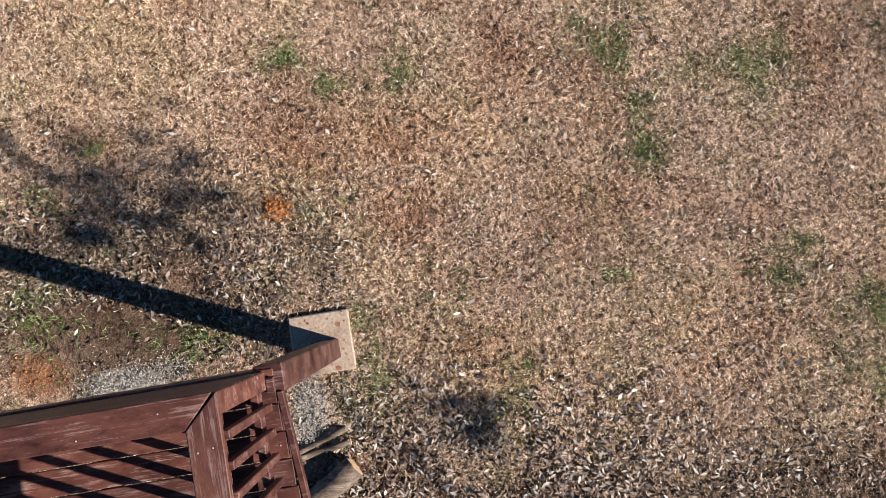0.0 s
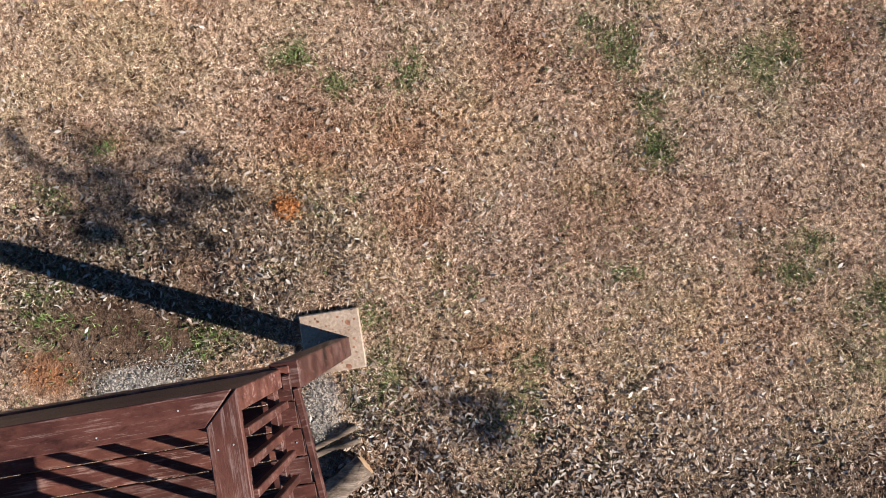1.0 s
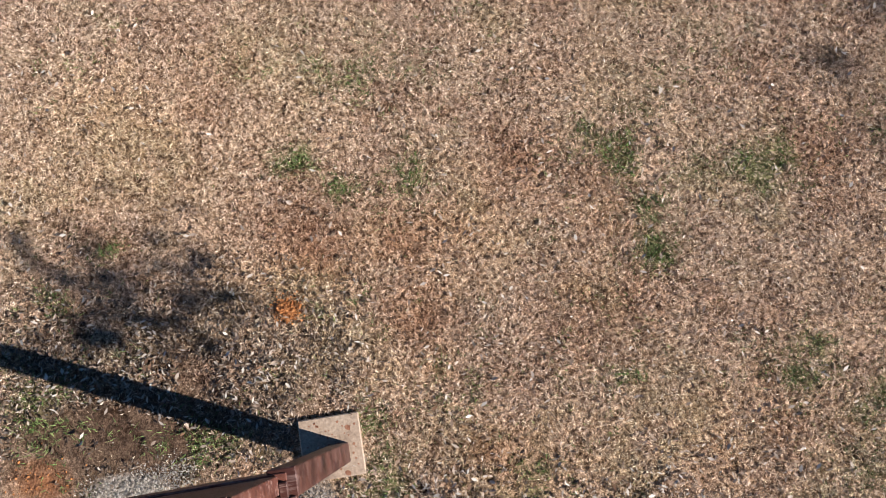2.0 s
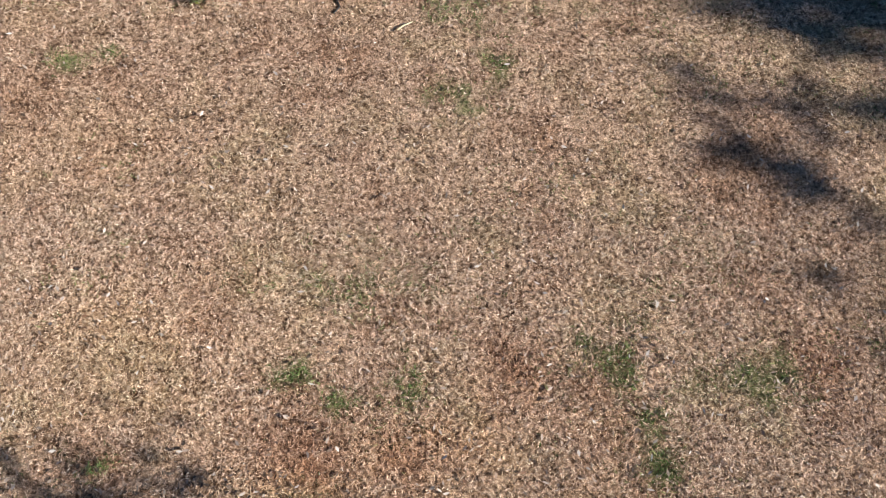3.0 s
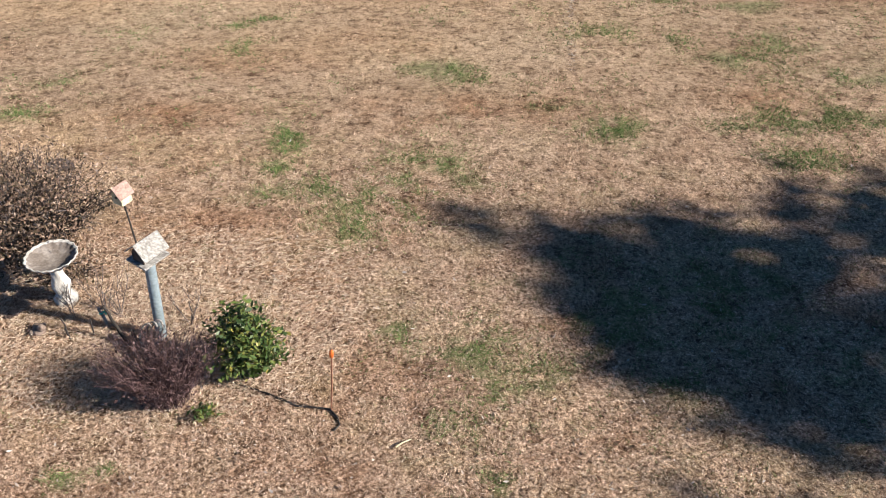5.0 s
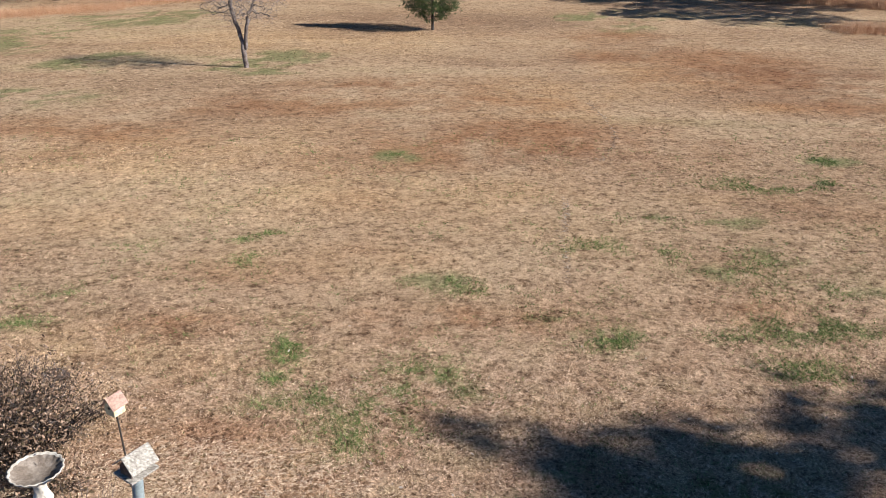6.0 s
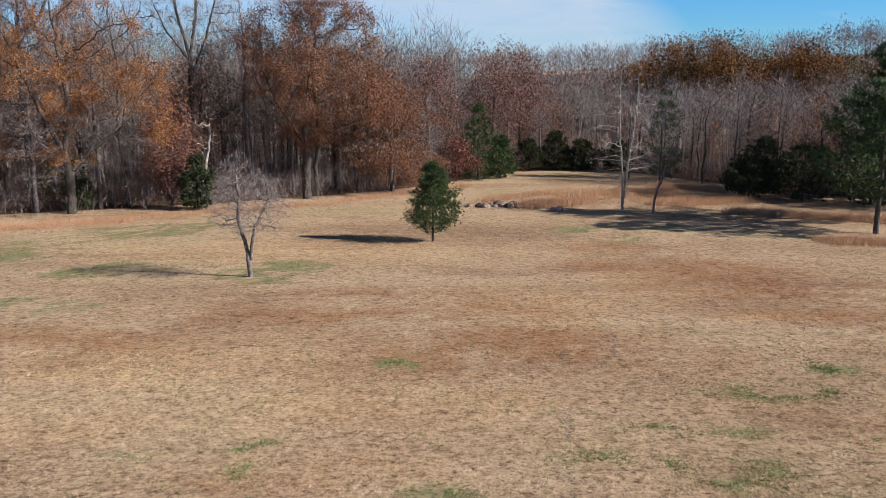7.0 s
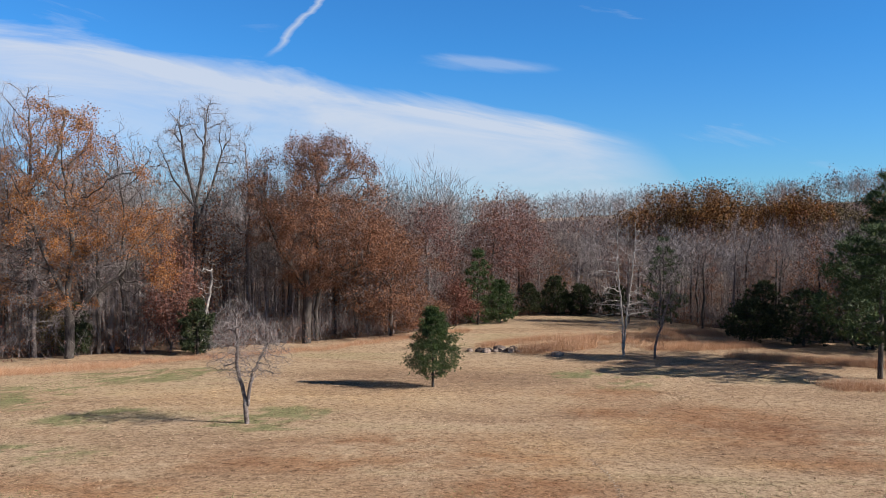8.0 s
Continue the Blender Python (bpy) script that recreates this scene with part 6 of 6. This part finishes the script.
# ---------------------------------------------------------------- grasses
def grass_patch(name, label, x, y, length, width, material, rng, upright, cat="grass"):
    n = len(x)
    p = np.column_stack([x, y, ground_z(x, y)])
    a = rng.uniform(0, 2 * np.pi, n)
    el = np.clip(rng.normal(upright, 0.28, n), 0.05, 1.5)
    d = np.column_stack([np.cos(a) * np.cos(el), np.sin(a) * np.cos(el), np.sin(el)])
    bent = name == "dry_grass" and upright < 0.6
    v, f = (bent_blades if bent else slivers)(p, d, length, width, rng)
    me = tri_mesh(name, v, f, material)
    if name == "dry_grass":
        at = me.color_attributes.new("lawn", "FLOAT_COLOR", "POINT")
        at.data.foreach_set("color", np.repeat(lawn_fields(x, y), 4 if bent else 3, 0).astype(np.float32).ravel())
    return tagged(new(name, me), label, cat, kind="stuff")


def near_field(n, rng, y0, y1, grow_w=0.56, pad=1.2):
    """Scatter over the strip of lawn that widens away from the house."""
    y = rng.uniform(y0, y1, n)
    half = 3.4 + np.maximum(y - 1, 0) * grow_w * 0.72 + pad
    x = rng.uniform(-1, 1, n) * half + rng.normal(size=n) * 0.5 * (rng.random(n) < 0.5)
    return x, y + rng.normal(size=n) * 0.35 * (rng.random(n) < 0.5)


def bare_soil(x, y, wide=1.0):
    """Where clay, gravel or trodden soil lies open."""
    out = np.zeros(len(x), bool)
    for cx, cy, rx, ry in ((-2.98, -0.62, 0.36, 0.26), (-2.3, -0.66, 0.45, 0.16), (-0.92, -0.95, 0.17, 0.42), (-1.2, 0.66, 0.1, 0.09), (-2.5, -0.3, 0.7, 0.2)):
        out |= ((x - cx) / rx) ** 2 + ((y - cy) / ry) ** 2 < wide + 0.9 * (fbm(x, y, 0.12, 511) - 0.5)
    return out


def build_grass():
    rng = np.random.default_rng(37)
    # dry blades in small clumps: dense near the house, sparser and coarser further out
    for y0, y1, n, ln, w, mat in ((-2.3, 3.2, 235000, 0.046, 0.0054, MAT_DRY), (2.8, 9.8, 190000, 0.048, 0.0062, MAT_DRY_MID), (8.2, 23.0, 150000, 0.046, 0.0088, MAT_DRY_FAR), (19.0, 52.0, 60000, 0.05, 0.016, MAT_DRY_FAR)):
        m = n // 8
        cx, cy = near_field(m, rng, y0, y1, pad=0.35 if y0 < 9 else 1.0)
        ok = (fbm(cx, cy, 0.4 if y0 < 8 else 1.5, 301) > 0.34) | (rng.random(m) < 0.5)
        ok &= ~((cx < -0.75) & (cy < 0.35 + 0.17 * (cx + 0.7)) & (rng.random(m) < 0.7))
        ok &= ~((np.hypot(cx + 2.4, (cy - 0.5) * 1.3) < 0.95) & (rng.random(m) < 0.55))
        ok &= ~((cy < -0.85 + 0.3 * np.sin(cx * 2.1)) & (rng.random(m) < 0.75))
        ok &= ~(bare_soil(cx, cy, 1.2) & (rng.random(m) < 0.93))
        cx, cy = cx[ok], cy[ok]
        i = rng.integers(0, len(cx), n)
        x, y = cx[i] + rng.normal(size=n) * min(ln, 0.05), cy[i] + rng.normal(size=n) * min(ln, 0.05)
        grass_patch("dry_grass", "short tan dormant lawn grass", x, y, rng.uniform(0.5, 1.35, n) * ln, np.full(n, w) * rng.uniform(0.6, 1.2, n), mat, rng, 0.5 if y0 < 8 else 0.62)
    # green tufts where the lawn still grows
    X, Y = [], []
    for group, dens in ((GREEN_NEAR, 12000), (GREEN_YARD, 7000), (GREEN_FIELD, 2600), (GREEN_FAR[:1], 40)):
        for cx, cy, rx, ry in group:
            n = int(min(3400, dens * rx * ry) + 60)
            x, y = cx + rng.normal(size=n) * rx * 0.6, cy + rng.normal(size=n) * ry * 0.6
            ok = fbm(x, y, 0.13 + 0.03 * max(cy, 0), 401) > 0.5
            X.append(x[ok]), Y.append(y[ok])
    x, y = near_field(200000, rng, -2.2, 24)
    ok = (fbm(x, y, 1.1, 411) > 0.54) & (fbm(x, y, 0.14, 421) > 0.60) & (rng.random(len(x)) < np.clip(1.1 - y / 30, 0.2, 1))
    X.append(x[ok]), Y.append(y[ok])
    x, y = np.concatenate(X), np.concatenate(Y)
    n = len(x)
    far = np.clip(y / 10, 0.6, 3.5)
    grass_patch("green_grass", "scattered tufts of green winter grass in the lawn", x, y, rng.uniform(0.03, 0.08, n) * (0.7 + 0.3 * far), 0.006 * far + 0.003, MAT_GREEN, rng, 0.7)
    # fallen leaves
    x, y = near_field(17000, rng, -2.3, 11)
    lx, ly = rng.normal(0.4, 1.2, 6500), rng.normal(-1.3, 0.42, 6500)
    lx2, ly2 = rng.normal(-2.2, 0.8, 1200), rng.normal(0.25, 0.4, 1200)
    x, y = np.concatenate([x, lx, lx2]), np.concatenate([y, ly, ly2])
    keep = (rng.random(len(x)) < np.clip(0.9 - y / 10, 0.15, 1)) & (fbm(x, y, 0.35, 431) + 0.25 * rng.random(len(x)) > 0.55)
    keep &= ~(bare_soil(x, y) & (rng.random(len(x)) < 0.85))
    x, y = x[keep], y[keep]
    p = np.column_stack([x, y, ground_z(x, y) + rng.uniform(0.015, 0.055, len(x))])
    v, f = curled_leaves(p, 0.023, rng)
    tagged(new("fallen_leaves", tri_mesh("fallen_leaves", v, f, MAT_LEAF)), "curled pale and brown fallen leaves on the lawn", "leaves", kind="stuff")
    # dark leaves beside the deck, spread wider to deepen the shaded spots by colour
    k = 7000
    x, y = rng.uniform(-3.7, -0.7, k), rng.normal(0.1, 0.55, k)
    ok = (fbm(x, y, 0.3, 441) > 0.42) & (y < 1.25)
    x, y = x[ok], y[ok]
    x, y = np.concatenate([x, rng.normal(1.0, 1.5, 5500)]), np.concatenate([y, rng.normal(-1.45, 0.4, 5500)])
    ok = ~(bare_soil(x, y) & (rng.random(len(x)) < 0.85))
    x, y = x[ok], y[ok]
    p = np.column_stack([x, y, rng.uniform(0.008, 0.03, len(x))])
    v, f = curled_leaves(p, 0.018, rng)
    tagged(new("leaf_litter", tri_mesh("leaf_litter", v, f, MAT_DARK_LEAF)), "dark brown leaf litter beside the deck, partly standing in for shade", "leaves", kind="stuff")
    # worn edge left by mowing
    for pts in (((2.7, 17.8), (2.55, 16.5), (2.33, 15.0), (2.12, 13.0)), ((4.83, 28.1), (4.96, 26.4), (4.98, 24.8), (4.85, 23.4), (4.6, 22.3), (4.0, 20.8))):
        pts = np.array(pts)
        s = rng.uniform(0, len(pts) - 1.001, 520)
        i = s.astype(int)
        q = pts[i] + (pts[i + 1] - pts[i]) * (s - i)[:, None] + rng.normal(size=(520, 2)) * np.array((0.05, 0.08))
        grass_patch("mown_edge", "thin dark brown line of clippings left by mowing", q[:, 0], q[:, 1], rng.uniform(0.03, 0.08, 520), np.full(520, 0.015), MAT_LEAF, rng, 0.25)
    # straw mulch of the bed
    n = 30000
    a, q = rng.uniform(0, 2 * np.pi, n), rng.random(n) ** 0.6 * rng.uniform(0.85, 1.1, n)
    x, y = -3.1 + 2.35 * q * np.cos(a) * (1 + 0.1 * np.sin(3 * a)), 6.85 + 1.75 * q * np.sin(a) * (1 + 0.1 * np.cos(2 * a))
    p = np.column_stack([x, y, ground_z(x, y) + rng.uniform(0.02, 0.06, n)])
    a = rng.uniform(0, 2 * np.pi, n)
    d = unit(np.column_stack([np.cos(a), np.sin(a), rng.normal(0.05, 0.18, n)]))
    v, f = slivers(p, d, rng.uniform(0.03, 0.1, n), np.full(n, 0.006), rng)
    tagged(new("straw_mulch", tri_mesh("straw_mulch", v, f, MAT_STRAW)), "reddish-brown straw mulch over the garden bed", "mulch", kind="stuff")
    # gravel along the deck's foot
    n = 5000
    side, s = rng.random(n) < 0.5, rng.random(n)
    x = np.where(side, -2.65 + 0.8 * s + rng.normal(size=n) * 0.03, -0.98 + 0.16 * s + rng.normal(size=n) * 0.07)
    y = np.where(side, -0.75 + 0.22 * s + rng.normal(size=n) * 0.07, -0.62 - 0.75 * s + rng.normal(size=n) * 0.05)
    p = np.column_stack([x, y, rng.uniform(0.0, 0.03, n)])
    v, f = leaf_quads(p, 0.010, rng, 0.5, 1.2)
    tagged(new("gravel", tri_mesh("gravel", v, f, MAT_GRAVEL)), "pale gravel strip at the deck's foot", "gravel", kind="stuff")


build_grass()


def build_clay():
    rng = np.random.default_rng(47)
    n = 500
    p = np.column_stack([rng.normal(-1.2, 0.055, n), rng.normal(0.66, 0.05, n), rng.uniform(0.015, 0.05, n)])
    q = np.column_stack([rng.normal(-2.98, 0.16, 90), rng.normal(-0.62, 0.1, 90), rng.uniform(0.0, 0.012, 90)])
    v, f = leaf_quads(np.concatenate([p, q]), 0.014, rng, 0.5, 1.2)
    tagged(new("clay_crumbs", tri_mesh("clay_crumbs", v, f, MAT_CLAY)), "crumbs of orange clay round a small burrow", "soil", kind="stuff")


build_clay()


def build_tall_grass():
    rng = np.random.default_rng(57)
    strips = [(-27, 50.5, -20, 55.0, 1.6, 5200, 0.75), (-36, 47, -26.5, 51.5, 1.8, 5200, 0.8), (-20, 56.5, -8, 65, 1.2, 5000, 0.5), (-8, 66, 2, 78, 1.4, 4500, 0.6), (6, 62.5, 11, 66, 1.6, 6500, 1.25), (9, 70, 20, 72, 4.0, 9000, 1.0),
              (15, 64, 24, 66, 2.0, 6000, 0.9), (20, 59.5, 29, 53.5, 1.0, 8000, 1.0), (3, 66, 9, 72, 1.6, 4000, 0.7), (20.5, 45.5, 30, 42.5, 1.3, 7000, 0.9), (29, 53, 40, 46, 1.5, 5000, 1.0), (19, 78, 24, 74, 2.0, 4000, 0.8)]
    X, Y, H = [], [], []
    for x0, y0, x1, y1, w, n, h in strips:
        n, c = int(n * 2.0), 320
        k = rng.random(c)
        cx, cy = x0 + (x1 - x0) * k + rng.normal(size=c) * 0.3, y0 + (y1 - y0) * k + rng.normal(size=c) * w * 0.5
        i = rng.integers(0, c, n)
        X.append(cx[i] + rng.normal(size=n) * 0.28), Y.append(cy[i] + rng.normal(size=n) * 0.28), H.append(rng.uniform(0.2, 0.85, n) * h * rng.uniform(0.5, 1.15, c)[i])
    x, y, h = np.concatenate(X), np.concatenate(Y), np.concatenate(H)
    grass_patch("tall_grass", "tall orange-tan dry grass along the field's edge", x, y, h, rng.uniform(0.008, 0.015, len(x)), MAT_TALL, rng, 1.08)


build_tall_grass()
